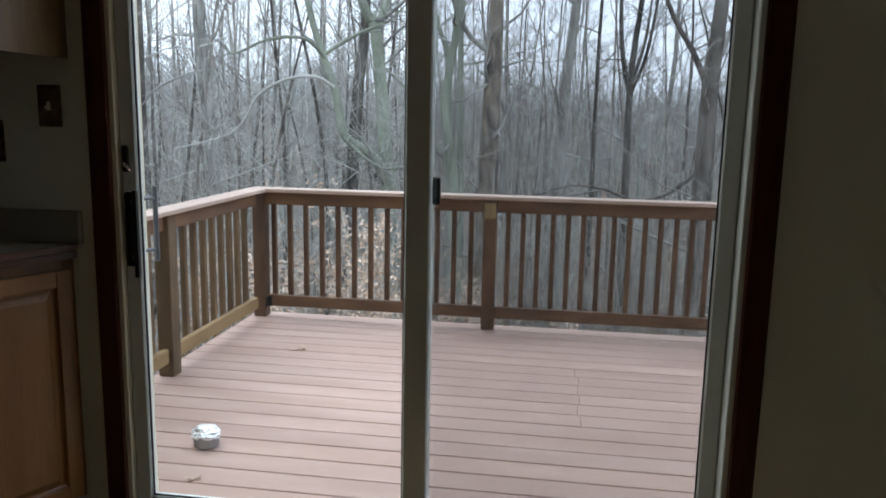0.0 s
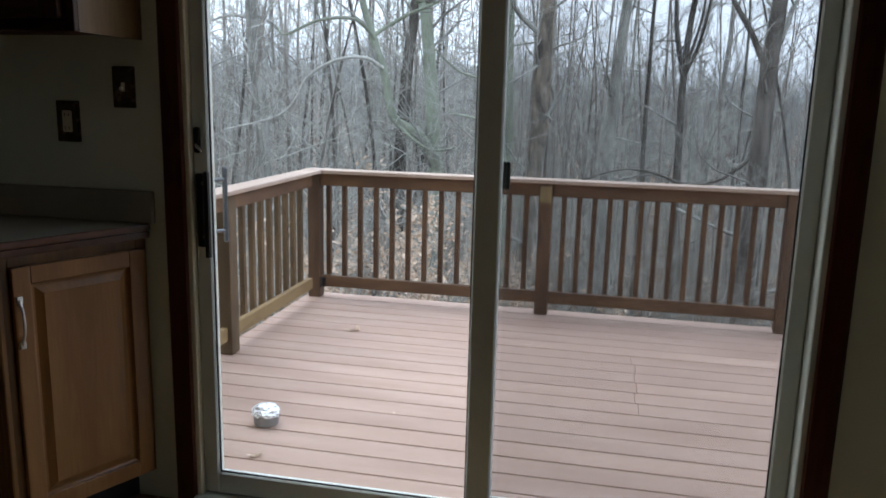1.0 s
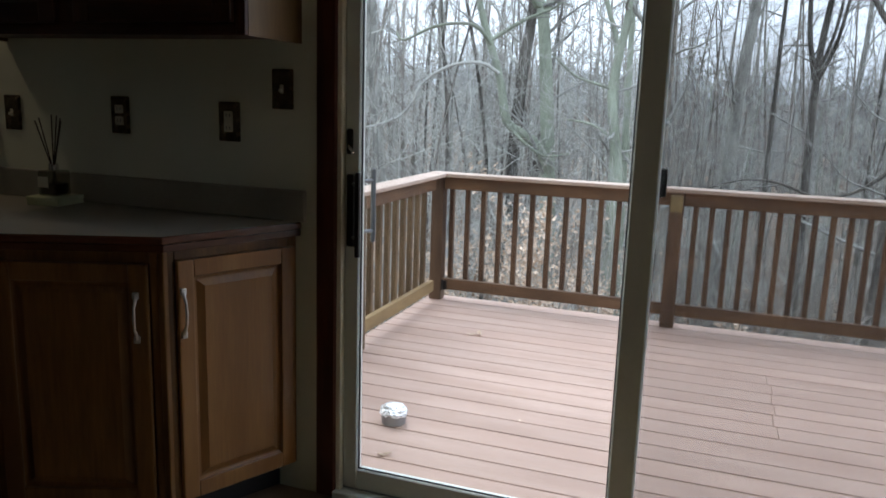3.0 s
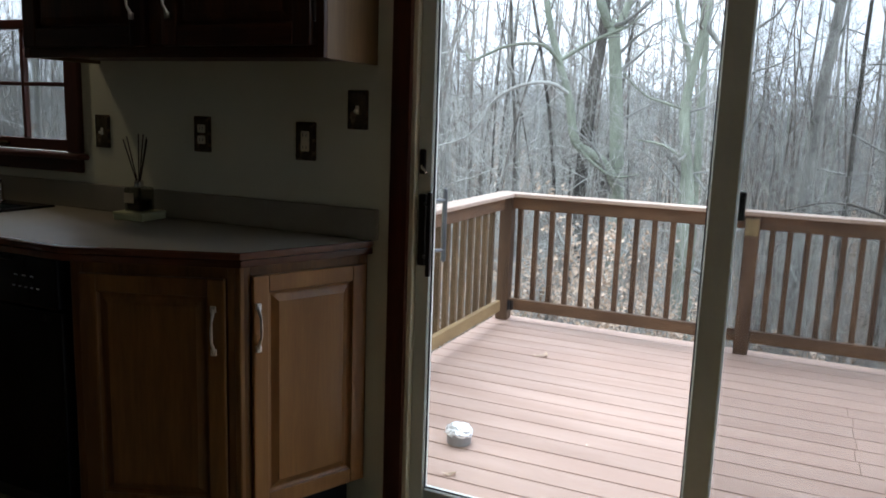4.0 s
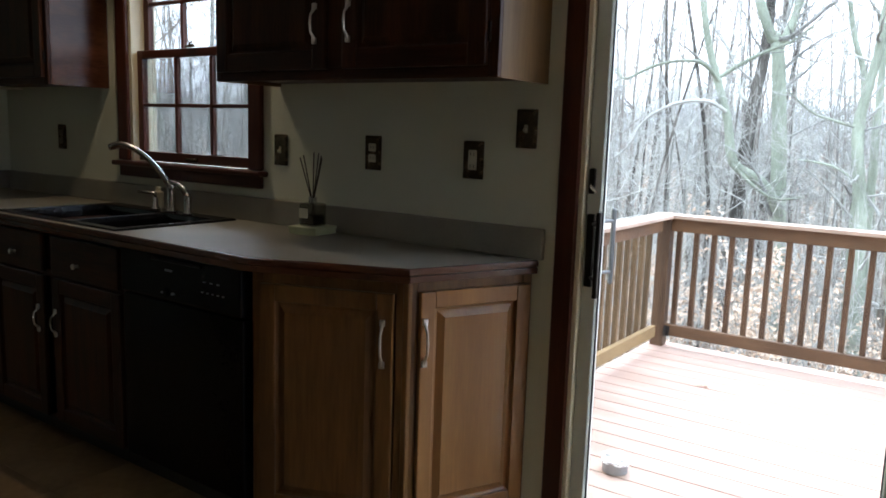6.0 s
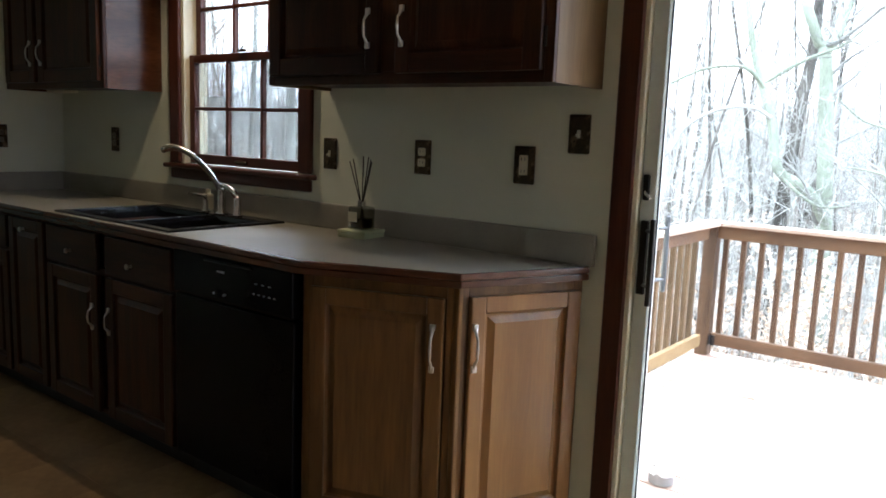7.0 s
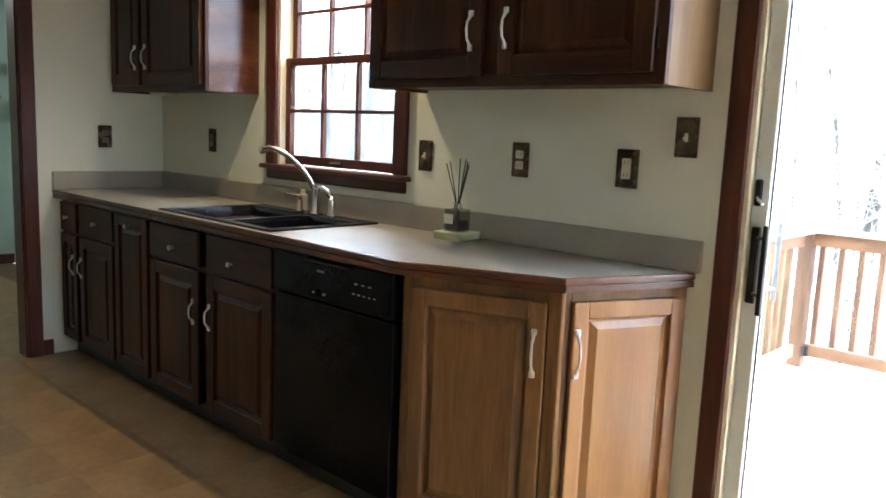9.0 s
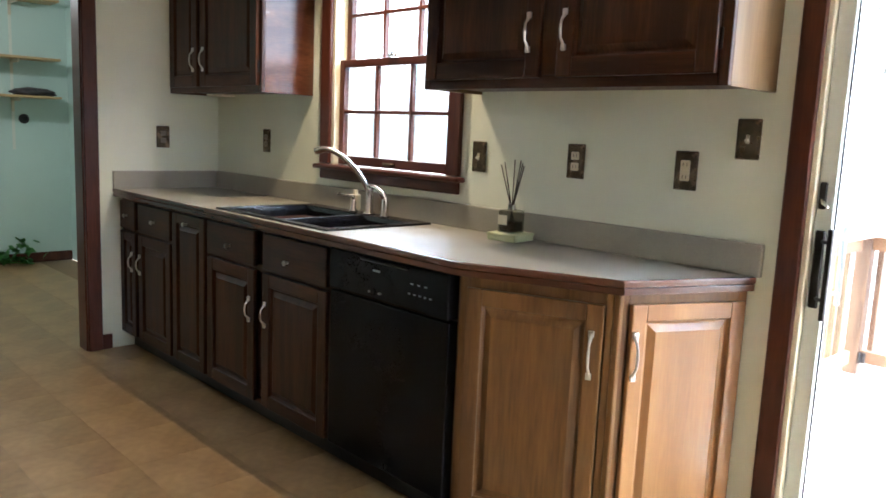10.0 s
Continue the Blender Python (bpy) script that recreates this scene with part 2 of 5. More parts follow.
PAPER = mottled("cream_label", (0.66, 0.62, 0.50), (0.72, 0.68, 0.56), 9, 60, 0.7, 0.05, 0.02)
AMBER = mottled("dark_scent_oil", (0.03, 0.018, 0.01), (0.05, 0.03, 0.015), 4, 60, 0.08, 0.02, 0.0)
PINE_SHELF = mottled("pine_shelf", (0.42, 0.28, 0.13), (0.55, 0.39, 0.2), 5, 40, 0.5, 0.08, 0.04, stretch=(3, 0.3, 3))
CLOTH = mottled("dark_folded_cloth", (0.03, 0.03, 0.035), (0.09, 0.08, 0.08), 14, 90, 0.9, 0.05, 0.4)
# dull tone for the unseen back wall, chosen to weaken bounced light
LOW_BOUNCE = mottled("low_bounce_paint", (0.28, 0.30, 0.265), (0.34, 0.36, 0.32), 4, 60, 0.5, 0.08, 0.05, stretch=(3, 3, 0.3))
SIDING = mottled("house_siding", (0.52, 0.51, 0.47), (0.58, 0.57, 0.53), 2, 60, 0.6, 0.05, 0.05)


def floor_vinyl():
    """Tan sheet vinyl printed as square tiles with soft stone clouding."""
    m, n, l, b = base_mat("tile_vinyl", 0.33)
    tc = n.new("ShaderNodeTexCoord")
    big = n.new("ShaderNodeTexNoise")
    big.inputs["Scale"].default_value, big.inputs["Detail"].default_value = 3.2, 7
    sml = n.new("ShaderNodeTexNoise")
    sml.inputs["Scale"].default_value, sml.inputs["Detail"].default_value = 28, 4
    l.new(tc.outputs["Object"], big.inputs["Vector"])
    l.new(tc.outputs["Object"], sml.inputs["Vector"])
    add = n.new("ShaderNodeMath")
    add.operation = "MULTIPLY_ADD"
    add.inputs[1].default_value = 0.4
    l.new(sml.outputs["Fac"], add.inputs[0])
    l.new(big.outputs["Fac"], add.inputs[2])
    ramp = n.new("ShaderNodeValToRGB")
    ramp.color_ramp.elements[0].position, ramp.color_ramp.elements[1].position = 0.5, 0.9
    ramp.color_ramp.elements[0].color, ramp.color_ramp.elements[1].color = (0.21, 0.125, 0.055, 1), (0.38, 0.25, 0.125, 1)
    l.new(add.outputs[0], ramp.inputs["Fac"])
    l.new(ramp.outputs["Color"], b.inputs["Base Color"])
    rr = n.new("ShaderNodeMapRange")
    rr.inputs["To Min"].default_value, rr.inputs["To Max"].default_value = 0.26, 0.42
    l.new(big.outputs["Fac"], rr.inputs["Value"])
    l.new(rr.outputs["Result"], b.inputs["Roughness"])
    bp = n.new("ShaderNodeBump")
    bp.inputs["Strength"].default_value, bp.inputs["Distance"].default_value = 0.15, 0.004
    l.new(add.outputs[0], bp.inputs["Height"])
    l.new(bp.outputs["Normal"], b.inputs["Normal"])
    return m


FLOOR = floor_vinyl()
GROUT = mottled("tile_joint", (0.17, 0.115, 0.065), (0.24, 0.165, 0.10), 6, 60, 0.6, 0.1, 0.05)


# ---- mesh helpers ----
ORG = {}


def thing(name, base, label, category, group="", kind=""):
    ob = new(name)
    ob.empty_display_size = 0.05
    ob.location = base
    ORG[ob.name] = Vector(base)
    return tagged(ob, label, category, group, kind)


def part(name, bm, material, parent=None, label="", smooth=False):
    """Links a bmesh, given in world places, as one mesh object, under a thing or a part."""
    me = bpy.data.meshes.new(name)
    org = ORG[parent.name] if parent else Vector((0, 0, 0))
    if org.length > 0:
        bmesh.ops.translate(bm, verts=bm.verts, vec=-org)
    bmesh.ops.recalc_face_normals(bm, faces=bm.faces)
    bm.to_mesh(me)
    bm.free()
    me.materials.append(material)
    if smooth:
        for poly in me.polygons:
            poly.use_smooth = True
    ob = new(name, me)
    if parent:
        ob.parent = parent
    ORG[ob.name] = org
    if label:
        ob["label"] = label
    return ob


def single(name, bm, material, label, category, group="", kind="", smooth=False):
    return tagged(part(name, bm, material, None, "", smooth), label, category, group, kind)


def box(x0, x1, y0, y1, z0, z1, bevel=0.0, bm=None, m=None, seg=1):
    own = bmesh.new()
    bmesh.ops.create_cube(own, size=1.0)
    for v in own.verts:
        v.co = Vector((x0 + (v.co.x + 0.5) * (x1 - x0), y0 + (v.co.y + 0.5) * (y1 - y0), z0 + (v.co.z + 0.5) * (z1 - z0)))
    if bevel > 0:
        bmesh.ops.bevel(own, geom=own.edges[:], offset=bevel, segments=seg, affect="EDGES", profile=0.6)
    if m is not None:
        own.transform(m)
    return own if bm is None else merge(bm, own)


def merge(bm, other):
    me = bpy.data.meshes.new("tmp")
    other.to_mesh(me)
    other.free()
    bm.from_mesh(me)
    bpy.data.meshes.remove(me)
    return bm


def prism(points, z0, z1, bevel=0.0):
    """An upright prism over a plan polygon."""
    bm = bmesh.new()
    low = [bm.verts.new((x, y, z0)) for x, y in points]
    f = bm.faces.new(low)
    up = bmesh.ops.extrude_face_region(bm, geom=[f])
    bmesh.ops.translate(bm, verts=[v for v in up["geom"] if isinstance(v, bmesh.types.BMVert)], vec=(0, 0, z1 - z0))
    bmesh.ops.recalc_face_normals(bm, faces=bm.faces)
    if bevel > 0:
        bmesh.ops.bevel(bm, geom=bm.edges[:], offset=bevel, segments=2, affect="EDGES")
    return bm


def tube(points, radii, sides=8, bm=None, closed=False):
    """A round bar along points."""
    own = bmesh.new() if bm is None else bm
    pts = [Vector(q) for q in points]
    if not isinstance(radii, (list, tuple)):
        radii = [radii] * len(pts)
    rings, side = [], None
    for i, q in enumerate(pts):
        d = (pts[min(i + 1, len(pts) - 1)] - pts[max(i - 1, 0)]).normalized()
        if side is None:
            side = d.cross(Vector((0, 0, 1)) if abs(d.z) < 0.9 else Vector((1, 0, 0))).normalized()
        side = (side - d * side.dot(d)).normalized()
        up = d.cross(side)
        rings.append([own.verts.new(q + (side * math.cos(a) + up * math.sin(a)) * radii[i]) for a in [2 * math.pi * k / sides for k in range(sides)]])
    for r0, r1 in zip(rings, rings[1:]):
        for k in range(sides):
            own.faces.new((r0[k], r0[(k + 1) % sides], r1[(k + 1) % sides], r1[k]))
    own.faces.new(rings[0][::-1])
    own.faces.new(rings[-1])
    return own


def lathe(profile, centre, sides=24, bm=None, axis=None):
    """A turned form: profile of (radius, height), about an axis through centre."""
    own = bmesh.new()
    rings = [[own.verts.new((r * math.cos(2 * math.pi * k / sides), r * math.sin(2 * math.pi * k / sides), h)) for k in range(sides)] for r, h in profile]
    for r0, r1 in zip(rings, rings[1:]):
        for k in range(sides):
            own.faces.new((r0[k], r0[(k + 1) % sides], r1[(k + 1) % sides], r1[k]))
    own.faces.new(rings[0][::-1])
    own.faces.new(rings[-1])
    m = Matrix.Translation(centre)
    if axis is not None:
        m = m @ Vector((0, 0, 1)).rotation_difference(Vector(axis)).to_matrix().to_4x4()
    own.transform(m)
    return own if bm is None else merge(bm, own)


def face_frame(p, q):
    """Plan points p and q give an upright plane: u along it, v out of it (to the right of p to q), w up."""
    p, q = Vector((*p, 0)), Vector((*q, 0))
    u = (q - p).normalized()
    v = Vector((u.y, -u.x, 0))
    return Matrix(((u.x, v.x, 0, p.x), (u.y, v.y, 0, p.y), (0, 0, 1, 0), (0, 0, 0, 1)))

# ---- setting: room ----
XL, XR, YB, ZC = -3.307, 4.6, -5.2, 2.44      # left wall, right wall, back wall, ceiling
DX0, DX1, DZ1 = 0.216, 2.03, 2.06             # sliding door opening
WX0, WX1, WZ0, WZ1 = -2.127, -1.262, 1.12, 2.10  # kitchen window opening
WT = 0.13                                      # wall thickness
DECK_Z = -0.147

bm = bmesh.new()
for a in ((XL - 0.11, WX0, 0.0, WT, -0.3, ZC + 0.2), (WX0, WX1, 0.0, WT, -0.3, WZ0), (WX0, WX1, 0.0, WT, WZ1, ZC + 0.2), (WX1, DX0, 0.0, WT, -0.3, ZC + 0.2),
          (DX0, DX1, 0.0, WT, -0.3, -0.001), (DX0, DX1, 0.0, WT, DZ1, ZC + 0.2), (DX1, XR, 0.0, WT, -0.3, ZC + 0.2)):
    box(*a, bm=bm)
bmesh.ops.remove_doubles(bm, verts=bm.verts, dist=1e-5)
single("wall_north", bm, WALL, "off-white painted kitchen wall with door and window", "wall", kind="structure")
bm = box(DX0 - 0.4, 2.6, WT + 0.002, WT + 0.018, -0.36, DECK_Z + 0.0)
single("trim_outside", bm, SIDING, "pale board under the patio door sill outside", "trim", kind="structure")
# wall at the end of the counter, with the doorway to the back room
PY0, PY1 = -1.75, -0.80
bm = box(XL - 0.11, XL, PY1 + 0.02, 0, 0, ZC)
box(XL - 0.11, XL, PY0 - 0.02, PY1 + 0.02, 2.07, ZC, bm=bm)
box(XL - 0.11, XL, YB, PY0 - 0.02, 0, ZC, bm=bm)
single("wall_west", bm, WALL, "off-white painted wall with a doorway", "wall", kind="structure")
# back wall out of view, darker than the others so less light bounces
bm = box(XL - 0.11, XR + 0.1, YB - 0.1, YB, 0, ZC)
single("wall_south", bm, LOW_BOUNCE, "unseen grey-green wall closing the room, dulled to cut bounced light", "wall", kind="structure")
# side wall with a wide daylight opening
bm = box(XR, XR + 0.1, YB, -1.0, 0, ZC)
box(XR, XR + 0.1, -1.0, -0.3, 0, 0.08, bm=bm)
box(XR, XR + 0.1, -1.0, -0.3, 2.12, ZC, bm=bm)
box(XR, XR + 0.1, -0.3, 0, 0, ZC, bm=bm)
# unseen pier, added to block daylight raking along the door wall
single("daylight_block", box(2.6, 2.7, -0.35, 0.0, 0, ZC), WALL, "unseen off-white pier added to keep side daylight off the door wall", "wall", kind="structure")
single("wall_east", bm, WALL, "plain off-white wall closing the room", "wall", kind="structure")
bm = box(XL - 0.11, XR + 0.1, YB - 0.1, -0.0, ZC, ZC + 0.12)
box(-6.48, XL - 0.11, -2.7, 0.22, ZC, ZC + 0.12, bm=bm)
single("ceiling", bm, CEIL, "plain white ceiling", "ceiling", kind="structure")
# upper storey and eave of the house, unseen, added to shade rails and deck
bm = box(-6.48, XR + 0.1, -8.0, WT, ZC + 0.2, 5.4)
single("sky_block_storey", bm, SIDING, "unseen upper storey in pale siding, added to block sky light", "wall", kind="structure")
bm = box(-6.9, XR + 0.6, -8.4, 0.65, 5.4, 5.6)
single("roof", bm, SIDING, "unseen overhanging roof edge, added to block sky light", "roof", kind="structure")
# back room
bm = box(-6.48, -6.36, -2.6, 0.12, 0, ZC)
single("wall_pantry_west", bm, MINT, "mint green painted back room wall", "wall", kind="structure")
bm = box(-6.36, XL - 0.11, -2.7, -2.6, 0, ZC)
single("wall_pantry_south", bm, MINT, "mint green painted back room wall", "wall", kind="structure")
bm = box(-6.48, XL - 0.111, 0.12, 0.22, 0, ZC)
single("wall_pantry_north", bm, MINT, "mint green painted back room wall", "wall", kind="structure")
bm = box(-6.36, -6.345, -2.6, 0.12, 0.0, 0.085, 0.003)
single("baseboard", bm, TRIM, "dark reddish wood baseboard in the back room", "baseboard", kind="structure")
# floor
bm = box(XL - 0.11, XR, YB, 0.0, -0.12, -0.004)
box(-6.48, XL - 0.11, -2.7, 0.12, -0.12, -0.004, bm=bm)
floor_ob = single("floor", bm, GROUT, "tan vinyl tile floor with soft stone clouding", "floor", kind="structure")

# doorway casing and jamb to the back room
bm = box(XL - 0.115, XL + 0.004, PY1, PY1 + 0.02, 0, 2.07, 0.003)
box(XL - 0.115, XL + 0.004, PY0 - 0.02, PY0, 0, 2.07, 0.003, bm=bm)
box(XL - 0.115, XL + 0.004, PY0, PY1, 2.05, 2.07, 0.003, bm=bm)
tagged(part("door_jamb", bm, TRIM), "dark reddish wood doorway jamb", "door frame", kind="structure")
bm = bmesh.new()
for x in (XL + 0.002, XL - 0.132):
    box(x, x + 0.02, PY1 + 0.008, PY1 + 0.085, 0, 2.14, 0.005, bm=bm)
    box(x, x + 0.02, PY0 - 0.085, PY0 - 0.008, 0, 2.14, 0.005, bm=bm)
    box(x, x + 0.02, PY0 - 0.008, PY1 + 0.008, 2.062, 2.14, 0.005, bm=bm)
tagged(part("door_casing", bm, TRIM), "dark reddish wood casing of the doorway", "trim", kind="structure")
bm = box(XL + 0.001, XL + 0.014, -0.714, -0.66, 0.0, 0.085, 0.003)
tagged(part("baseboard", bm, TRIM), "short dark wood baseboard beside the cabinets", "baseboard", kind="structure")


# ---- kitchen window ----
def kitchen_window():
    w = thing("window_1", (-1.69, 0.0, WZ0), "dark reddish wood double-hung window with small panes", "window", kind="structure")
    cx0, cx1, cz = -2.198, -1.190, 2.18
    bm = box(cx0, WX0 + 0.008, -0.022, 0.0, 1.125, cz, 0.005)
    box(WX1 - 0.008, cx1, -0.022, 0.0, 1.125, cz, 0.005, bm=bm)
    part("casing", bm, TRIM, w)
    part("head_casing", box(cx0, cx1, -0.024, 0.0, cz, cz + 0.075, 0.005), TRIM_H, w)
    part("window_sill", box(cx0 - 0.02, cx1 + 0.02, -0.05, 0.06, 1.10, 1.122, 0.006), TRIM_H, w)
    part("apron", box(cx0 + 0.003, cx1 - 0.003, -0.02, 0.0, 1.05, 1.10, 0.005), TRIM_H, w)
    # cream side tracks
    bm = box(WX0, WX0 + 0.022, 0.0, WT, 1.122, WZ1)
    box(WX1 - 0.022, WX1, 0.0, WT, 1.122, WZ1, bm=bm)
    part("side_track", bm, CREAM, w, "cream vinyl side tracks")
    gx0, gx1 = WX0 + 0.022, WX1 - 0.022

    def sash(name, y0, z0, z1, low, top):
        s = part(name, box(gx0, gx0 + 0.036, y0, y0 + 0.034, z0, z1, 0.003), TRIM, w)
        bm = box(gx1 - 0.036, gx1, y0, y0 + 0.034, z0, z1, 0.003)
        part("stile", bm, TRIM, s)
        part("bottom_rail", box(gx0 + 0.036, gx1 - 0.036, y0, y0 + 0.034, z0, z0 + low, 0.003), TRIM_H, s)
        part("top_rail", box(gx0 + 0.036, gx1 - 0.036, y0, y0 + 0.034, z1 - top, z1, 0.003), TRIM_H, s)
        ix0, ix1, iz0, iz1 = gx0 + 0.036, gx1 - 0.036, z0 + low, z1 - top
        for k in (1, 2):
            x = ix0 + (ix1 - ix0) * k / 3
            part("muntin", box(x - 0.008, x + 0.008, y0 + 0.002, y0 + 0.03, iz0, iz1, 0.003), TRIM, s)
        z = (iz0 + iz1) / 2
        for k in range(3):
            xa, xb = ix0 + (ix1 - ix0) * k / 3 + (0.008 if k else 0), ix0 + (ix1 - ix0) * (k + 1) / 3 - (0.008 if k < 2 else 0)
            part("muntin", box(xa, xb, y0 + 0.004, y0 + 0.028, z - 0.008, z + 0.008, 0.003), TRIM_H, s)
        pane = part("pane", box(ix0, ix1, y0 + 0.014, y0 + 0.018, iz0, iz1), DIM_GLASS, s, "window glass tinted to dim the daylight")
        pane.visible_shadow = False
        return s

    sm = part("insect_screen", box(gx0, gx1, 0.108, 0.110, 1.13, 1.62), SCREEN, w, "fine grey insect mesh")
    part("screen_frame", box(gx0, gx1, 0.104, 0.114, 1.62, 1.64, 0.002), ALU, w)
    low = sash("lower_sash", 0.03, 1.125, 1.635, 0.045, 0.036)
    sash("upper_sash", 0.068, 1.605, WZ1, 0.034, 0.04)
    bm = box(-1.722, -1.667, 0.014, 0.03, 1.637, 1.648, 0.003)
    tube([(-1.694, 0.02, 1.648), (-1.694, 0.02, 1.655), (-1.67, 0.014, 1.657)], 0.004, 6, bm)
    part("sash_lock", bm, PLATE, low, "brass sash lock")
    part("sash_lift", box(-1.735, -1.655, 0.012, 0.03, 1.137, 1.152, 0.004), PLATE, low, "brass sash lift")
    return w


kitchen_window()


# ---- sliding patio door ----
def patio_door():
    w = thing("door_1", (1.12, 0.0, 0.0), "white vinyl sliding patio door in a dark wood casing", "patio door", kind="structure")
    # casing
    part("casing", box(0.152, 0.222, -0.022, 0.0, 0, 2.075, 0.006), TRIM, w, "dark reddish wood casing")
    part("casing", box(DX1 - 0.006, DX1 + 0.064, -0.022, 0.0, 0, 2.075, 0.006), TRIM, w, "dark reddish wood casing")
    part("head_casing", box(0.152, DX1 + 0.064, -0.024, 0.0, 2.075, 2.145, 0.006), TRIM_H, w)
    # frame
    part("frame_side", box(DX0, DX0 + 0.022, -0.012, WT + 0.01, 0, DZ1, 0.003), CREAM, w, "cream vinyl frame")
    part("frame_side", box(DX1 - 0.022, DX1, -0.012, WT + 0.01, 0, DZ1, 0.003), VINYL, w)
    part("frame_head", box(DX0, DX1, -0.012, WT + 0.01, DZ1 - 0.02, DZ1, 0.003), VINYL, w)
    part("threshold", box(DX0, DX1, -0.03, WT + 0.03, 0.0, 0.03, 0.004), VINYL, w)
    bm = box(DX0 + 0.022, DX1 - 0.022, 0.012, 0.018, 0.03, 0.042)
    box(DX0 + 0.022, DX1 - 0.022, 0.058, 0.064, 0.03, 0.042, bm=bm)
    part("track", bm, ALU, w, "aluminium track")

    def panel(name, x0, x1, y0, left, right, label):
        p = part(name, box(x0, x0 + left, y0, y0 + 0.036, 0.035, 2.035, 0.005), VINYL, w, label)
        part("stile", box(x1 - right, x1, y0, y0 + 0.036, 0.035, 2.035, 0.005), VINYL, p)
        part("bottom_rail", box(x0 + left, x1 - right, y0, y0 + 0.036, 0.035, 0.105, 0.004), VINYL, p)
        part("top_rail", box(x0 + left, x1 - right, y0, y0 + 0.036, 1.965, 2.035, 0.004), VINYL, p)
        # dark gasket around the glass
        gz0, gz1, gx0, gx1 = 0.105, 1.965, x0 + left, x1 - right
        bm = box(gx0, gx0 + 0.004, y0 + 0.009, y0 + 0.0145, gz0, gz1)
        box(gx1 - 0.004, gx1, y0 + 0.009, y0 + 0.0145, gz0, gz1, bm=bm)
        box(gx0 + 0.004, gx1 - 0.004, y0 + 0.009, y0 + 0.0145, gz0, gz0 + 0.004, bm=bm)
        box(gx0 + 0.004, gx1 - 0.004, y0 + 0.009, y0 + 0.0145, gz1 - 0.004, gz1, bm=bm)
        part("gasket", bm, BLACK_MATT, p, "black glazing gasket")
        g = part("pane", box(gx0 + 0.004, gx1 - 0.004, y0 + 0.015, y0 + 0.02, gz0 + 0.004, gz1 - 0.004), GLASS, p, "clear glass pane")
        g.visible_shadow = False
        return p

    slide = panel("sliding_panel", DX0 + 0.022, 1.172, 0.006, 0.052, 0.074, "white vinyl sliding panel, closed")
    panel("fixed_panel", 1.092, DX1 - 0.022, 0.052, 0.07, 0.05, "white vinyl fixed panel")
    # inside pull, outside pull and latch on the sliding panel
    bm = box(0.248, 0.276, -0.004, 0.006, 0.85, 1.075, 0.004)
    part("pull_plate", bm, BRONZE, slide, "dark bronze pull plate")
    bm = tube([(0.268, 0.002, 0.88), (0.302, -0.034, 0.88)], 0.006, 8)
    tube([(0.268, 0.002, 1.045), (0.302, -0.034, 1.045)], 0.006, 8, bm)
    box(0.296, 0.311, -0.044, -0.028, 0.825, 1.085, 0.005, bm=bm, seg=2)
    part("inside_handle", bm, BRONZE, slide, "dark bronze grip handle")
    bm = tube([(0.27, 0.04, 0.89), (0.295, 0.085, 0.89)], 0.006, 8)
    tube([(0.27, 0.04, 1.05), (0.295, 0.085, 1.05)], 0.006, 8, bm)
    box(0.288, 0.304, 0.082, 0.098, 0.85, 1.09, 0.006, bm=bm)
    part("outside_handle", bm, GREY_METAL, slide, "grey metal grip handle")
    bm = box(0.246, 0.268, -0.003, 0.006, 1.135, 1.212, 0.004)
    latch = part("latch", bm, BRONZE, slide, "dark bronze thumb latch")
    part("thumb_lever", tube([(0.257, -0.002, 1.162), (0.264, -0.014, 1.155), (0.282, -0.022, 1.143)], [0.005, 0.005, 0.0035], 8), CHROME, latch, "small silver thumb lever")
    # insect screen over the fixed half
    sc = part("screen_frame", box(1.13, 1.162, 0.104, 0.124, 0.035, 2.03, 0.003), VINYL, w, "narrow insect screen frame")
    part("screen_stile", box(DX1 - 0.05, DX1 - 0.022, 0.104, 0.124, 0.035, 2.03, 0.003), VINYL, sc)
    part("screen_rail", box(1.162, DX1 - 0.05, 0.104, 0.124, 0.035, 0.075, 0.003), VINYL, sc)
    part("screen_rail", box(1.162, DX1 - 0.05, 0.104, 0.124, 1.99, 2.03, 0.003), VINYL, sc)
    mesh_ob = part("screen_mesh", box(1.162, DX1 - 0.05, 0.113, 0.115, 0.075, 1.99), SCREEN, sc, "fine grey insect mesh")
    part("screen_latch", box(1.160, 1.186, 0.088, 0.104, 1.06, 1.14, 0.004), BRONZE, sc, "black screen latch")
    return w


patio_door()

# ---- deck ----
deck = thing("deck", (1.8, 1.7, DECK_Z), "reddish-brown composite deck with weathered boards", "deck", kind="structure")
bm = box(-0.66, 4.6, 3.225, 3.262, DECK_Z - 0.26, DECK_Z - 0.027)
box(-0.70, -0.66, 0.15, 3.262, DECK_Z - 0.26, DECK_Z - 0.027, bm=bm)
part("rim_joist", bm, DECK_RAIL, deck)
bm = bmesh.new()
for k in range(12):
    box(-0.55 + 0.42 * k, -0.51 + 0.42 * k, 0.152, 3.224, DECK_Z - 0.24, DECK_Z - 0.03, bm=bm)
part("joist", bm, DECK_WOOD, deck)
bm = bmesh.new()
for x in (-0.6, 1.9, 4.4):
    for y in (1.0, 3.1):
        box(x - 0.07, x + 0.07, y - 0.07, y + 0.07, -3.6, DECK_Z - 0.24, bm=bm)
part("deck_post", bm, DECK_WOOD, deck)


def joint_x(k):
    """Where the board ends meet in a row."""
    return 1.655 + 0.006 * (k % 3) if k % 2 == 0 else 1.675


PITCH = 0.148
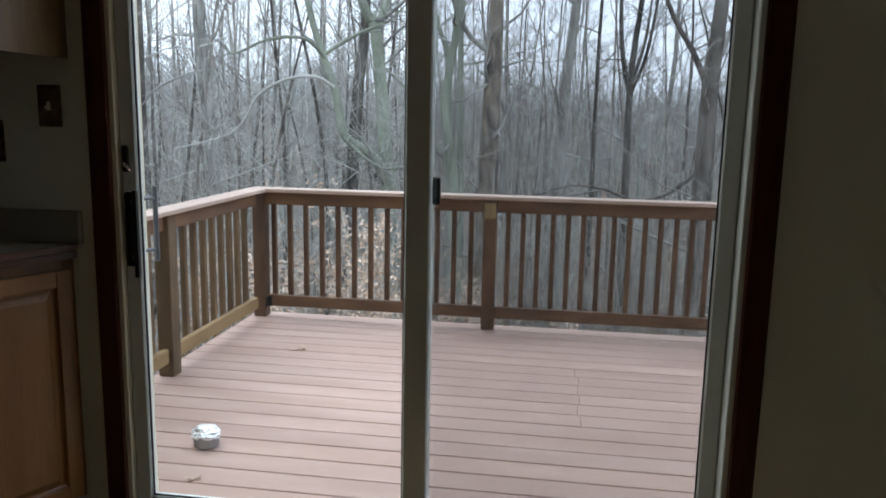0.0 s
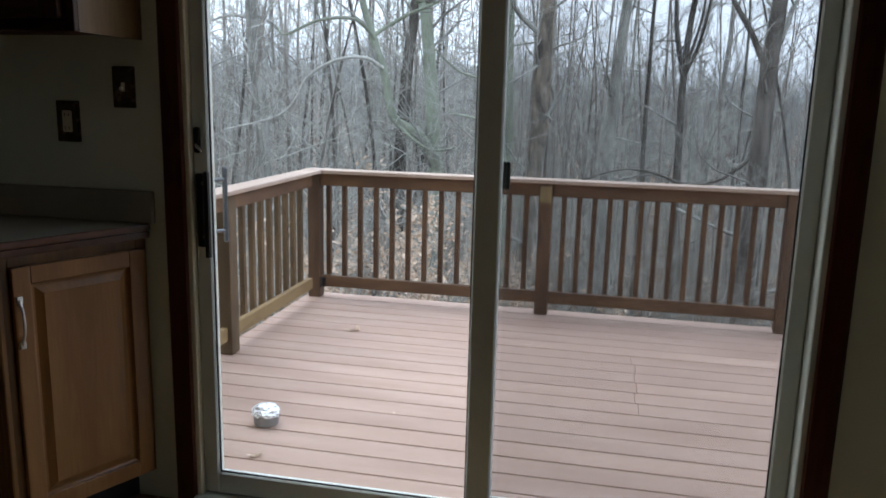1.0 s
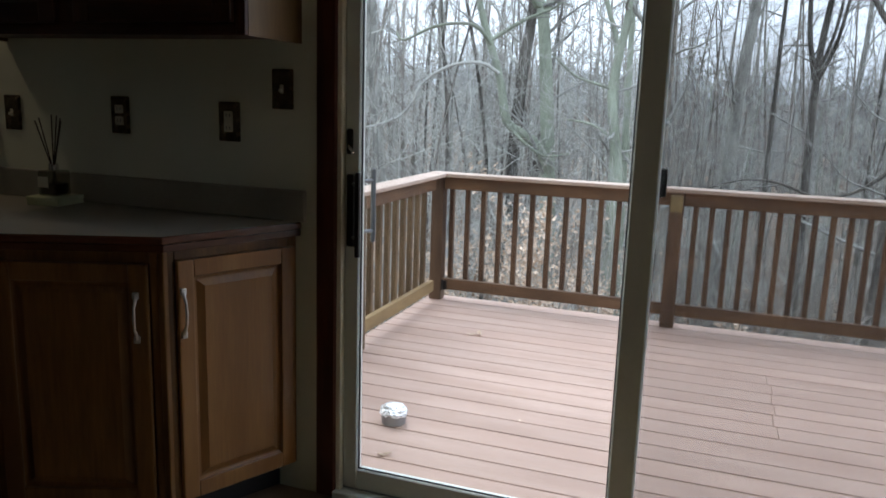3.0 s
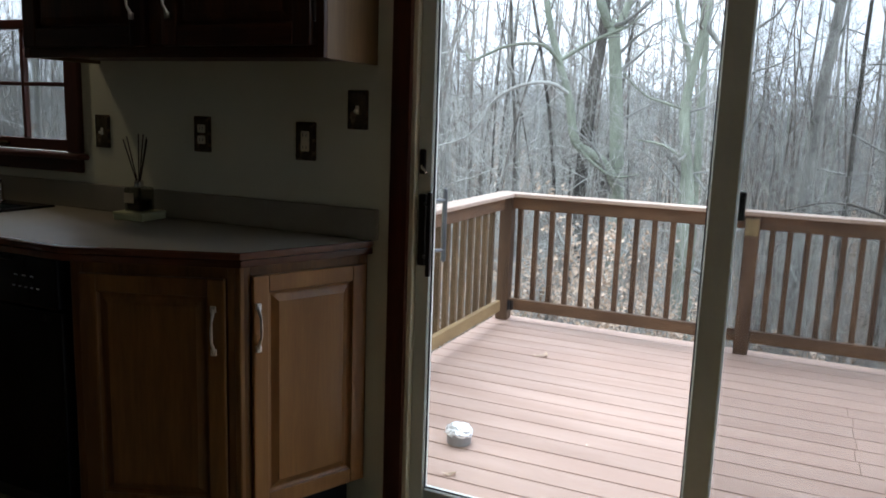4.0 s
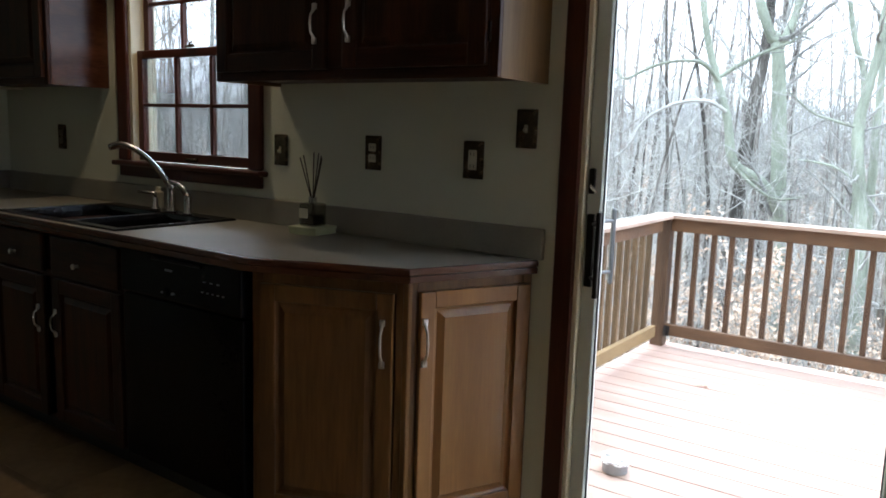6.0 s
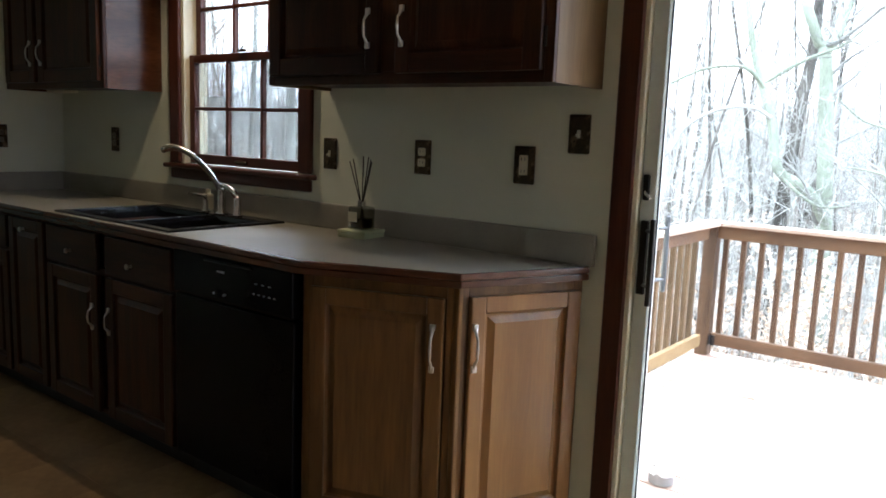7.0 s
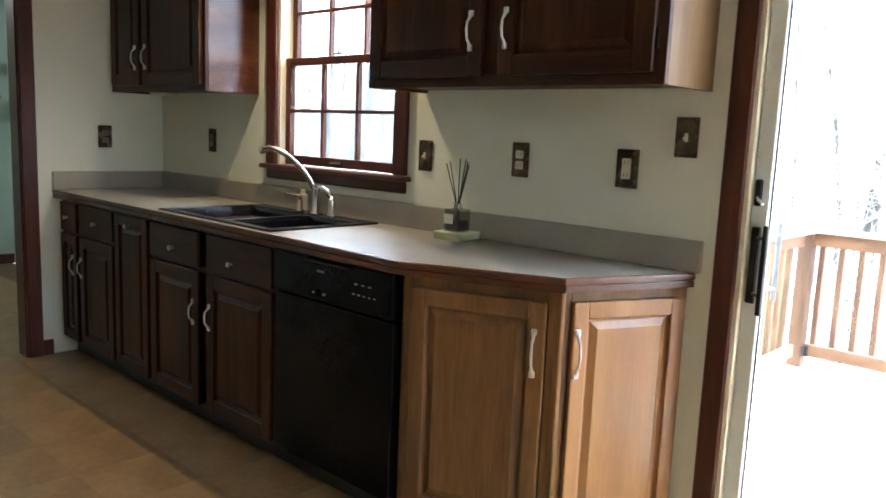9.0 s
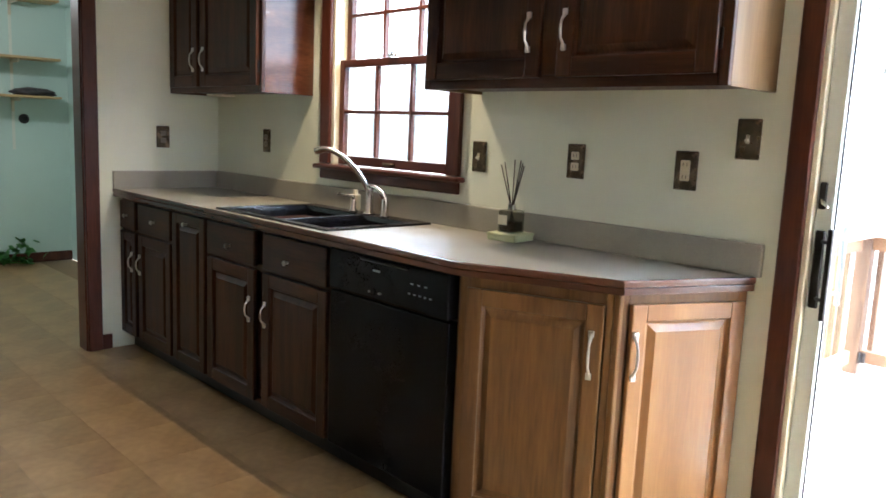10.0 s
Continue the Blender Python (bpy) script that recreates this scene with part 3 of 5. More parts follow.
rows = int((3.245 - 0.17) / PITCH) + 1
for k in range(rows):
    y0 = 3.245 - PITCH * (k + 1)
    jx = joint_x(k) + (0.0 if 6 <= k <= 11 else 2.2)
    for x0, x1 in ((-0.68, jx - 0.0006), (jx + 0.0006, 4.6)):
        part("board", box(x0, x1, y0 + 0.007, y0 + PITCH, DECK_Z - 0.027, DECK_Z + random.uniform(-0.0012, 0.0), 0.003), DECK, deck)


def railing(name, p, q, posts, label, counts, cap=True, material=DECK_RAIL, bal=DECK_WOOD, upper=DECK_RAIL):
    """A straight guard from p to q with posts at given lengths along it; u along, v out to the right."""
    m = face_frame(p, q)
    length = (Vector(q) - Vector(p)).length
    base = (p[0], p[1], DECK_Z)
    r = thing(name, base, label, "railing")
    for u in posts:
        part("post", box(u - 0.045, u + 0.045, -0.045, 0.045, DECK_Z, 0.765, 0.004, m=m), bal, r)
    if cap:
        part("cap", box(-0.07, length + 0.07, -0.075, 0.065, 0.766, 0.792, 0.004, m=m), CAP, r, "pinkish composite rail cap")
    bays = list(counts)
    edges = sorted([0.0, *[u for u in posts], length])
    for a, b in zip(edges, edges[1:]):
        a2, b2 = (a + 0.045 if a in posts else a), (b - 0.045 if b in posts else b)
        if b2 - a2 < 0.1:
            continue
        part("top_rail", box(a2, b2, -0.02, 0.018, 0.675, 0.766, 0.004, m=m), upper, r)
        part("bottom_rail", box(a2, b2, -0.02, 0.018, -0.068, 0.014, 0.004, m=m), material, r)
        n = bays.pop(0)
        step = (b2 - a2) / (n + 0.5)
        for k in range(n):
            u = (a2 + b2) / 2 + (k - (n - 1) / 2) * step
            part("baluster", box(u - 0.017, u + 0.017, 0.018, 0.052, -0.060, 0.745, 0.003, m=m), bal, r)
    return r


far_rail = railing("deck_railing", (4.5, 3.14), (-0.60, 3.14), [0.05, 1.87, 3.44, 5.10], "brown-stained wooden deck railing with square balusters", (16, 14, 13))
side_rail = railing("deck_railing", (-0.60, 3.02), (-0.60, 0.16), [1.24, 2.80], "weathered wooden deck side railing with pale lower rail", (9, 12), material=DECK_PALE, cap=True, bal=DECK_OLIVE)
# fresh block at the head of one post, and a dark bracket in the corner
part("post_block", box(1.02, 1.10, 3.088, 3.096, 0.635, 0.745, 0.002), YELLOW_WOOD, far_rail, "fresh yellow pine block")
bm = box(-0.553, -0.54, 3.09, 3.118, -0.07, 0.0, 0.002)
box(-0.553, -0.515, 3.112, 3.118, -0.07, 0.0, 0.002, bm=bm)
part("bracket", bm, BLACK_MATT, far_rail, "dark metal rail bracket")

# foil-topped tin on the boards
tin = thing("foil_tin", (0.022, 0.93, DECK_Z), "round grey tin with crumpled foil top on the deck", "tin")
part("tin_body", lathe([(0.052, 0.0), (0.055, 0.004), (0.057, 0.05), (0.055, 0.053)], (0.022, 0.93, DECK_Z), 28), TIN, tin, smooth=False)
bm = bmesh.new()
bmesh.ops.create_icosphere(bm, subdivisions=4, radius=1.0)
for v in bm.verts:
    k = 1 + 0.22 * noise.noise(v.co * 3.1) + 0.12 * noise.noise(v.co * 8.0)
    v.co = Vector((v.co.x * 0.061 * k, v.co.y * 0.061 * k, v.co.z * 0.034 * k))
bmesh.ops.translate(bm, verts=bm.verts, vec=(0.022, 0.93, DECK_Z + 0.058))
part("foil", bm, FOIL, tin, "crumpled silver foil")


def curled_leaf(x, y, z, size, turn):
    bm = bmesh.new()
    ring = []
    for k in range(10):
        a = 2 * math.pi * k / 10
        r = size * (1.0 + 0.25 * math.cos(2 * a)) * (0.9 + 0.2 * random.random())
        ring.append(bm.verts.new((r * math.cos(a), 0.5 * r * math.sin(a), 0.35 * size * math.cos(a) ** 2 + 0.2 * size * random.random())))
    mid = bm.verts.new((0, 0, 0.002))
    for k in range(10):
        bm.faces.new((mid, ring[k], ring[(k + 1) % 10]))
    bmesh.ops.solidify(bm, geom=bm.faces[:], thickness=0.001)
    bm.transform(Matrix.Translation((x, y, z + 0.002)) @ Matrix.Rotation(turn, 4, "Z"))
    return bm


for x, y, s, a in ((-0.075, 2.36, 0.030, 0.4), (-0.03, 2.39, 0.034, 1.9), (0.12, 0.61, 0.028, 0.6), (0.42, 1.55, 0.012, 1.0), (0.55, 1.18, 0.010, 2.0), (1.5, 2.0, 0.010, 0.3)):
    single("fallen_leaf", curled_leaf(x, y, DECK_Z, s, a), DRY_LEAF, "small curled dry brown leaf on the deck", "leaf", group="leaves on the deck")

# ---- ground and distance ----
def ground_z(x, y):
    """The slope behind the house: falls to a hollow, then climbs to a far ridge."""
    d = max(0.0, y - 1.0)
    z = -2.1 - 3.6 * (1 - math.exp(-((d / 17.0) ** 1.3))) - 0.05 * max(0.0, x) * min(1.0, d / 12) + 0.035 * max(0.0, -x) * min(1.0, d / 12)
    far = max(0.0, d - 45.0)
    z += 0.085 * far if far < 90 else 0.085 * 90 + 0.01 * (far - 90)
    return z + 0.22 * noise.noise(Vector((x * 0.16, y * 0.16, 0))) + 0.07 * noise.noise(Vector((x * 0.7, y * 0.7, 3)))


bm = bmesh.new()
gx = [-900, -500, -260, -150, -100] + [-70 + 2.0 * k for k in range(71)] + [100, 150, 260, 500, 900]
gy = [-900, -300, -100, -40, -15, -6, -2, 0.3] + [1.5 + 1.2 * k for k in range(36)] + [46 + 5 * k for k in range(22)] + [200, 300, 600, 1200]
grid = [[bm.verts.new((x, y, ground_z(max(-120, min(120, x)), y) if y > 0 else -2.1)) for x in gx] for y in gy]
for r0, r1 in zip(grid, grid[1:]):
    for k in range(len(gx) - 1):
        bm.faces.new((r0[k], r0[k + 1], r1[k + 1], r1[k]))
ground = single("ground", bm, LITTER, "wooded slope covered with brown leaf litter", "ground", kind="structure", smooth=True)


# ---- bare trees ----
class Sticks:
    """Collects tapered bars into one mesh, quickly."""

    def __init__(self):
        self.v, self.f = [], []

    def bar(self, pts, radii, sides):
        start, side = len(self.v), None
        for i, q in enumerate(pts):
            d = pts[min(i + 1, len(pts) - 1)] - pts[max(i - 1, 0)]
            d = d.normalized() if d.length > 1e-9 else Vector((0, 0, 1))
            if side is None:
                side = d.cross(Vector((0, 1, 0.1)) if abs(d.y) < 0.9 else Vector((1, 0, 0))).normalized()
            side = (side - d * side.dot(d)).normalized()
            up = d.cross(side)
            for k in range(sides):
                a = 2 * math.pi * k / sides
                self.v.append(q + (side * math.cos(a) + up * math.sin(a)) * radii[i])
        for i in range(len(pts) - 1):
            for k in range(sides):
                a, b = start + i * sides + k, start + i * sides + (k + 1) % sides
                self.f.append((a, b, b + sides, a + sides))

    def mesh(self, name, material, smooth=True):
        me = bpy.data.meshes.new(name)
        me.from_pydata([tuple(q) for q in self.v], [], self.f)
        me.materials.append(material)
        if smooth:
            me.polygons.foreach_set("use_smooth", [True] * len(me.polygons))
        return me


def limb(st, rng, start, way, length, radius, depth, sides, droop=0.0, wander=0.22, steps=6, kids=(3, 5)):
    """A wandering bare branch with smaller ones along it."""
    pts, radii = [Vector(start)], [radius]
    d = Vector(way).normalized()
    for i in range(steps):
        d = (d + Vector((rng.gauss(0, wander), rng.gauss(0, wander), rng.gauss(0, wander * 0.7) - droop + 0.06))).normalized()
        pts.append(pts[-1] + d * (length / steps))
        radii.append(max(radius * (1 - 0.8 * (i + 1) / steps), 0.004))
    st.bar(pts, radii, sides)
    if depth <= 0:
        return
    for k in range(rng.randint(*kids)):
        f = rng.uniform(0.25, 0.98)
        i = min(int(f * steps), steps - 1)
        p = pts[i].lerp(pts[i + 1], f * steps - i)
        d = (pts[i + 1] - pts[i]).normalized()
        out = (d + Vector((rng.gauss(0, 0.6), rng.gauss(0, 0.6), rng.gauss(0.1, 0.45)))).normalized()
        limb(st, rng, p, out, length * rng.uniform(0.35, 0.62), max(radii[i] * rng.uniform(0.4, 0.6), 0.005), depth - 1, max(3, sides - 1), droop, wander, max(3, steps - 1), kids)


def bare_tree(seed, height, radius, lean=(0.0, 0.0), branch_from=0.2, branches=16, bark=BARK, depth=2, curve=0.03, twig=TWIG, reach=0.28):
    """Trunk and crown meshes of a leafless tree standing at the origin."""
    rng = random.Random(seed)
    trunk, crown = Sticks(), Sticks()
    n = 16
    pts, d = [Vector((0, 0, -0.4))], Vector((lean[0], lean[1], 1)).normalized()
    for i in range(n):
        d = (d + Vector((rng.gauss(0, curve), rng.gauss(0, curve), 0.02))).normalized()
        pts.append(pts[-1] + d * (height / n))
    radii = [radius * (1.25 if i == 0 else 1.0) * (1 - 0.85 * (i / n) ** 1.15) + 0.006 for i in range(n + 1)]
    trunk.bar(pts, radii, 9)
    for k in range(branches):
        f = branch_from + (0.97 - branch_from) * (k + rng.random()) / branches
        i = min(int(f * n), n - 1)
        p = pts[i].lerp(pts[i + 1], f * n - i)
        a = rng.uniform(0, 2 * math.pi)
        rise = rng.uniform(0.15, 1.0)
        way = Vector((math.cos(a), math.sin(a), rise))
        big = height * reach * rng.uniform(0.5, 1.1) * (1.15 - 0.75 * f)
        limb(crown, rng, p, way, big, radii[i] * rng.uniform(0.22, 0.45), depth, 4, 0.0, 0.2, 6)
    return trunk.mesh("trunk", bark), crown.mesh("crown", twig)


def plant_tree(meshes, x, y, turn=0.0, scale=1.0, label="tall bare grey tree on the wooded slope", group="bare trees on the slope"):
    t = thing("tree", (x, y, ground_z(x, y)), label, "tree", group)
    t.rotation_euler = (0, 0, turn)
    t.scale = (scale, scale, scale)
    for name, me in zip(("trunk", "crown"), meshes):
        o = new(name, me)
        o.parent = t
    return t


def spot(az, dist):
    """A place on the slope by bearing (degrees left of straight out) and distance from the door."""
    a = radians(az)
    return 1.45 - dist * math.sin(a), -2.1 + dist * math.cos(a)


def along(st, points, r0, r1, sides=7, sub=4):
    """A smooth bar through points."""
    pts = [Vector(q) for q in points]
    fine = []
    for i in range(len(pts) - 1):
        p0, p1, p2, p3 = pts[max(i - 1, 0)], pts[i], pts[i + 1], pts[min(i + 2, len(pts) - 1)]
        for k in range(sub):
            t = k / sub
            fine.append(0.5 * ((2 * p1) + (p2 - p0) * t + (2 * p0 - 5 * p1 + 4 * p2 - p3) * t * t + (3 * p1 - p0 - 3 * p2 + p3) * t ** 3))
    fine.append(pts[-1])
    n = len(fine) - 1
    st.bar(fine, [r0 + (r1 - r0) * i / n for i in range(n + 1)], sides)
    return fine


def hero_tree(seed, pts, radius, top, label, bark=BARK, branches=14, forks=(), low=0.15, twig=TWIG_NEAR, reach=2.4, pale=()):
    """A near tree: trunk through a few bend points, carried on to the ground and up to the crown."""
    rng = random.Random(seed)
    pts = [Vector(q) for q in pts]
    a, b = pts[0], pts[-1]
    gz = ground_z(a.x, a.y)
    slope = (pts[1] - a) / max(0.1, (pts[1] - a).z)
    foot = Vector((a.x - slope.x * (a.z - gz) * 0.6, a.y, gz - 0.3))
    up = (b - pts[-2]) / max(0.1, (b - pts[-2]).z)
    crest = Vector((b.x + up.x * (top - b.z) * 0.5, b.y, top))
    line = [foot, a.lerp(foot, 0.5), *pts, b.lerp(crest, 0.5) + Vector((rng.gauss(0, 0.2), rng.gauss(0, 0.2), 0)), crest]
    t = thing("tree", (foot.x, foot.y, gz), label, "tree", "bare trees on the slope")
    org = Vector((foot.x, foot.y, gz))
    trunk, crown = Sticks(), Sticks()
    fine = along(trunk, [q - org for q in line], radius * 1.15, radius * 0.3, 10, 4)
    for f in forks:
        fl = along(trunk, [Vector(q) - org for q in f[1:]], f[0], f[0] * 0.45, 8, 4)
        for k in range(7):
            i = rng.randrange(2, len(fl) - 1)
            d = (fl[i] - fl[i - 1]).normalized()
            limb(crown, rng, fl[i], d + Vector((rng.gauss(0, 0.7), rng.gauss(0, 0.7), rng.gauss(0.1, 0.5))), rng.uniform(0.5, 1.0) * reach * 0.5, f[0] * 0.3, 2, 4)
    # limbs that catch the light: brightness put in as pale twig colour, not bark
    for f in pale:
        st = Sticks()
        fl = along(st, [Vector(q) - org for q in f[1:]], f[0], f[0] * 0.5, 8, 4)
        for k in range(14):
            i = rng.randrange(2, len(fl) - 1)
            limb(st, rng, fl[i], (rng.gauss(0, 0.6), rng.gauss(0, 0.5), rng.gauss(0.0, 0.8)), rng.uniform(0.5, 1.3), f[0] * 0.3, 2, 4)
        o = new("limb", st.mesh("limb", TWIG))
        o.parent = t
    n = len(fine)
    for k in range(branches):
        i = min(n - 2, int(n * (low + (0.98 - low) * (k + rng.random()) / branches)))
        ang = rng.uniform(0, 2 * math.pi)
        limb(crown, rng, fine[i], Vector((math.cos(ang), math.sin(ang), rng.uniform(0.0, 0.9))), reach * rng.uniform(0.5, 1.2), radius * rng.uniform(0.12, 0.3), 2, 5, 0.0, 0.2, 7)
    for name, me in (("trunk", trunk.mesh("trunk", bark)), ("crown", crown.mesh("crown", twig))):
        o = new(name, me)
        o.parent = t
    return t


# ---- near trees ----
hero_tree(11, [(-3.82, 17.18, -0.6), (-3.64, 17.23, 2.2), (-3.47, 17.28, 4.0)], 0.20, 15, "tall dark-barked bare tree on the slope", BARK_DARK)
hero_tree(12, [(-2.69, 16.44, -0.5), (-2.86, 16.4, 1.9), (-3.04, 16.35, 3.5), (-3.28, 16.29, 3.9)], 0.20, 13,
          "mossy grey bare tree with a bent side limb", BARK_MOSS, 10,
          forks=((0.14, (-2.6, 16.3, -0.3), (-2.98, 15.95, 0.4), (-3.57, 15.7, 0.84), (-3.75, 15.64, 1.75), (-4.03, 15.56, 2.63), (-4.34, 15.46, 3.76), (-4.7, 15.3, 6.2)),
                 (0.12, (-3.02, 16.35, 3.4), (-2.77, 16.42, 3.9), (-2.3, 16.5, 6.0)),
                 (0.045, (-3.98, 15.5, 2.6), (-4.27, 14.95, 2.98), (-5.02, 14.68, 2.93), (-5.69, 14.4, 2.6), (-5.86, 14.32, 2.78)),
                 (0.05, (-4.0, 15.55, 2.7), (-3.27, 15.78, 3.17), (-2.65, 15.93, 3.44), (-2.27, 16.02, 3.77)),
                 (0.045, (-3.57, 15.6, 0.8), (-3.1, 15.7, 0.35), (-2.6, 15.6, 0.1), (-2.0, 15.3, 0.2))),
          pale=((0.045, (-3.75, 15.4, 1.95), (-4.09, 15.0, 2.16), (-4.83, 15.0, 2.06), (-5.44, 15.0, 1.69), (-5.68, 15.0, 1.27), (-5.95, 15.0, 0.95), (-6.35, 15.0, 0.74), (-7.4, 14.8, 0.46)),))
hero_tree(13, [(-0.09, 14.84, -0.4), (-0.03, 14.84, 1.9), (0.0, 14.85, 3.7)], 0.26, 16, "thick bare tree with patchy beige bark", BARK_PATCH, 14)
hero_tree(14, [(1.39, 17.92, -2.6), (1.47, 17.92, 1.4), (1.69, 17.92, 4.1)], 0.20, 16, "straight grey bare tree", BARK, 10, low=0.4)
hero_tree(15, [(4.09, 12.7, -0.1), (4.1, 12.7, 2.0), (4.19, 12.68, 3.5)], 0.21, 14, "forked dark bare tree near the deck", BARK_DARK, 12,
          forks=((0.065, (4.07, 12.7, 1.9), (3.76, 12.75, 2.56), (3.27, 12.82, 3.45), (2.8, 12.9, 5.2)),
                 (0.04, (4.05, 12.7, 0.5), (3.79, 12.75, 0.21), (3.39, 12.8, -0.07), (2.88, 12.86, -0.16), (2.14, 12.9, 0.06), (1.5, 12.92, 0.01), (0.77, 12.9, -0.26))))
hero_tree(16, [(-8.43, 15.25, -0.6), (-8.45, 15.25, 1.5), (-8.42, 15.26, 3.8)], 0.17, 15, "tall dark-barked bare tree on the slope", BARK_DARK, 12)
hero_tree(17, [(-8.67, 19.64, -1.0), (-8.8, 19.6, 1.8), (-8.97, 19.49, 4.3)], 0.22, 16, "pale grey smooth-barked bare tree", BARK, 12)
hero_tree(18, [(-0.81, 15.76, -0.6), (-0.84, 15.75, 1.5), (-0.86, 15.75, 3.8)], 0.10, 13, "slender grey bare tree", BARK_MOSS, 14)
hero_tree(19, [(-1.07, 15.73, -0.5), (-1.15, 15.71, 2.5), (-1.49, 15.66, 3.8)], 0.085, 12, "slender mossy bare tree", BARK_MOSS, 14)
hero_tree(20, [(2.96, 15.86, -0.5), (2.93, 15.86, 2.1), (3.08, 15.85, 3.9)], 0.10, 12, "slender bare tree splitting into upright stems", BARK_DARK, 14,
          forks=((0.07, (2.93, 15.86, 1.9), (2.7, 15.9, 3.0), (2.6, 15.9, 5.0)), (0.05, (2.94, 15.86, 1.9), (3.25, 15.8, 2.8), (3.5, 15.8, 4.6)), (0.04, (2.95, 15.8, 2.1), (3.2, 15.7, 3.1), (3.3, 15.7, 4.4))))
hero_tree(21, [(2.27, 17.9, -0.4), (2.28, 17.9, 2.0), (2.3, 17.9, 4.1)], 0.07, 13, "thin dark bare tree", BARK_DARK, 14)
hero_tree(22, [(-0.76, 14.2, -0.2), (-0.84, 14.2, 0.52), (-0.97, 14.2, 1.55), (-0.89, 14.2, 2.28), (-0.77, 14.2, 3.0), (-0.74, 14.2, 3.7)], 0.13, 10, "crooked mossy bare tree", BARK_MOSS, 14,
          forks=((0.04, (-0.95, 14.2, 1.55), (-1.01, 14.15, 1.64), (-1.31, 14.1, 1.73), (-1.74, 14.0, 1.89), (-2.2, 13.9, 2.3)), (0.035, (-0.86, 14.2, 0.6), (-1.3, 14.0, 0.9), (-1.9, 13.9, 1.0))))
hero_tree(23, [(-10.2, 7.6, -0.2), (-10.2, 7.6, 1.8), (-10.1, 7.6, 3.6)], 0.13, 12, "grey bare tree beyond the kitchen window", BARK, 12)
hero_tree(24, [(-10.6, 10.2, -0.2), (-10.4, 10.2, 1.8), (-10.2, 10.2, 3.6)], 0.16, 14, "dark bare tree beyond the kitchen window", BARK_DARK, 12)

# ---- fill of slender trees ----
KINDS = [bare_tree(100 + k, h, r, (lx, ly), bf, br, bark, 2, 0.035)
         for k, (h, r, lx, ly, bf, br, bark) in enumerate((
             (14, 0.075, 0.02, 0.0, 0.12, 20, BARK), (12, 0.045, -0.05, 0.02, 0.08, 18, BARK_DARK), (16, 0.10, 0.0, 0.0, 0.2, 20, BARK_DARK), (9, 0.035, 0.025, 0.0, 0.06, 18, BARK),
             (15, 0.085, -0.03, 0.0, 0.15, 20, BARK), (7, 0.028, -0.03, 0.03, 0.05, 18, BARK_MOSS), (13, 0.06, 0.04, -0.03, 0.1, 20, BARK_DARK), (17, 0.12, 0.01, 0.0, 0.25, 18, BARK)))]
rng = random.Random(77)
placed = []
for k in range(126):
    for tries in range(20):
        az = rng.uniform(-23, 36) if k < 98 else rng.uniform(43, 60)
        dist = 19.5 + 38 * rng.random() ** 1.1
        x, y = spot(az, dist)
        if az < 2 and rng.random() < 0.45:
            continue
        if all((x - a) ** 2 + (y - b) ** 2 > 1.1 for a, b in placed):
            break
    placed.append((x, y))
    kind_i = rng.randrange(8)
    if dist < 24 and kind_i in (2, 4, 7):
        kind_i = 5
    plant_tree(KINDS[kind_i], x, y, rng.uniform(0, 6.28), rng.uniform(0.8, 1.25),
               "slender bare grey tree among the woods" if kind_i in (0, 3, 4, 5) else "slender dark bare tree among the woods", "slender trees in the woods")

for k in range(60):
    az = rng.uniform(-23, 36)
    x, y = spot(az, rng.uniform(18.0, 36))
    plant_tree(KINDS[rng.choice((1, 3, 3, 5, 5, 6))], x, y, rng.uniform(0, 6.28), rng.uniform(0.7, 1.1), "thin young bare tree among the woods", "slender trees in the woods")

# ---- far woods on the opposite slope ----
far = Sticks()
for k in range(1500):
    az = rng.uniform(-26, 62)
    dist = rng.uniform(48, 150)
    x, y = spot(az, dist)
    z = ground_z(max(-120, min(120, x)), y)
    h, r = rng.uniform(6, 10) * (1.0 if dist < 100 else 0.5), rng.uniform(0.06, 0.16)
    top = Vector((x + rng.gauss(0, 0.5), y, z + h))
    foot = Vector((x, y, z - 0.3))
    far.bar([foot, foot.lerp(top, 0.5) + Vector((rng.gauss(0, 0.15), 0, 0)), top], [r, r * 0.75, r * 0.2], 3)
    for j in range(16):
        f = rng.uniform(0.25, 0.95)
        p = foot.lerp(top, f)
        s = rng.choice((-1, 1))
        ln = h * 0.26 * (1.1 - f)+ 0.5
        mid = p + Vector((s * ln * 0.5, rng.gauss(0, 0.4), ln * 0.45))
        far.bar([p, mid, mid + Vector((s * ln * 0.35 + rng.gauss(0, 0.2), rng.gauss(0, 0.4), ln * 0.6))], [r * 0.35, r * 0.22, r * 0.08], 3)
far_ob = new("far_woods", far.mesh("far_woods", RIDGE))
tagged(far_ob, "dense bare woods on the far slope", "woods", kind="stuff")

# ---- slender stems beyond the near trees ----
stems = Sticks()
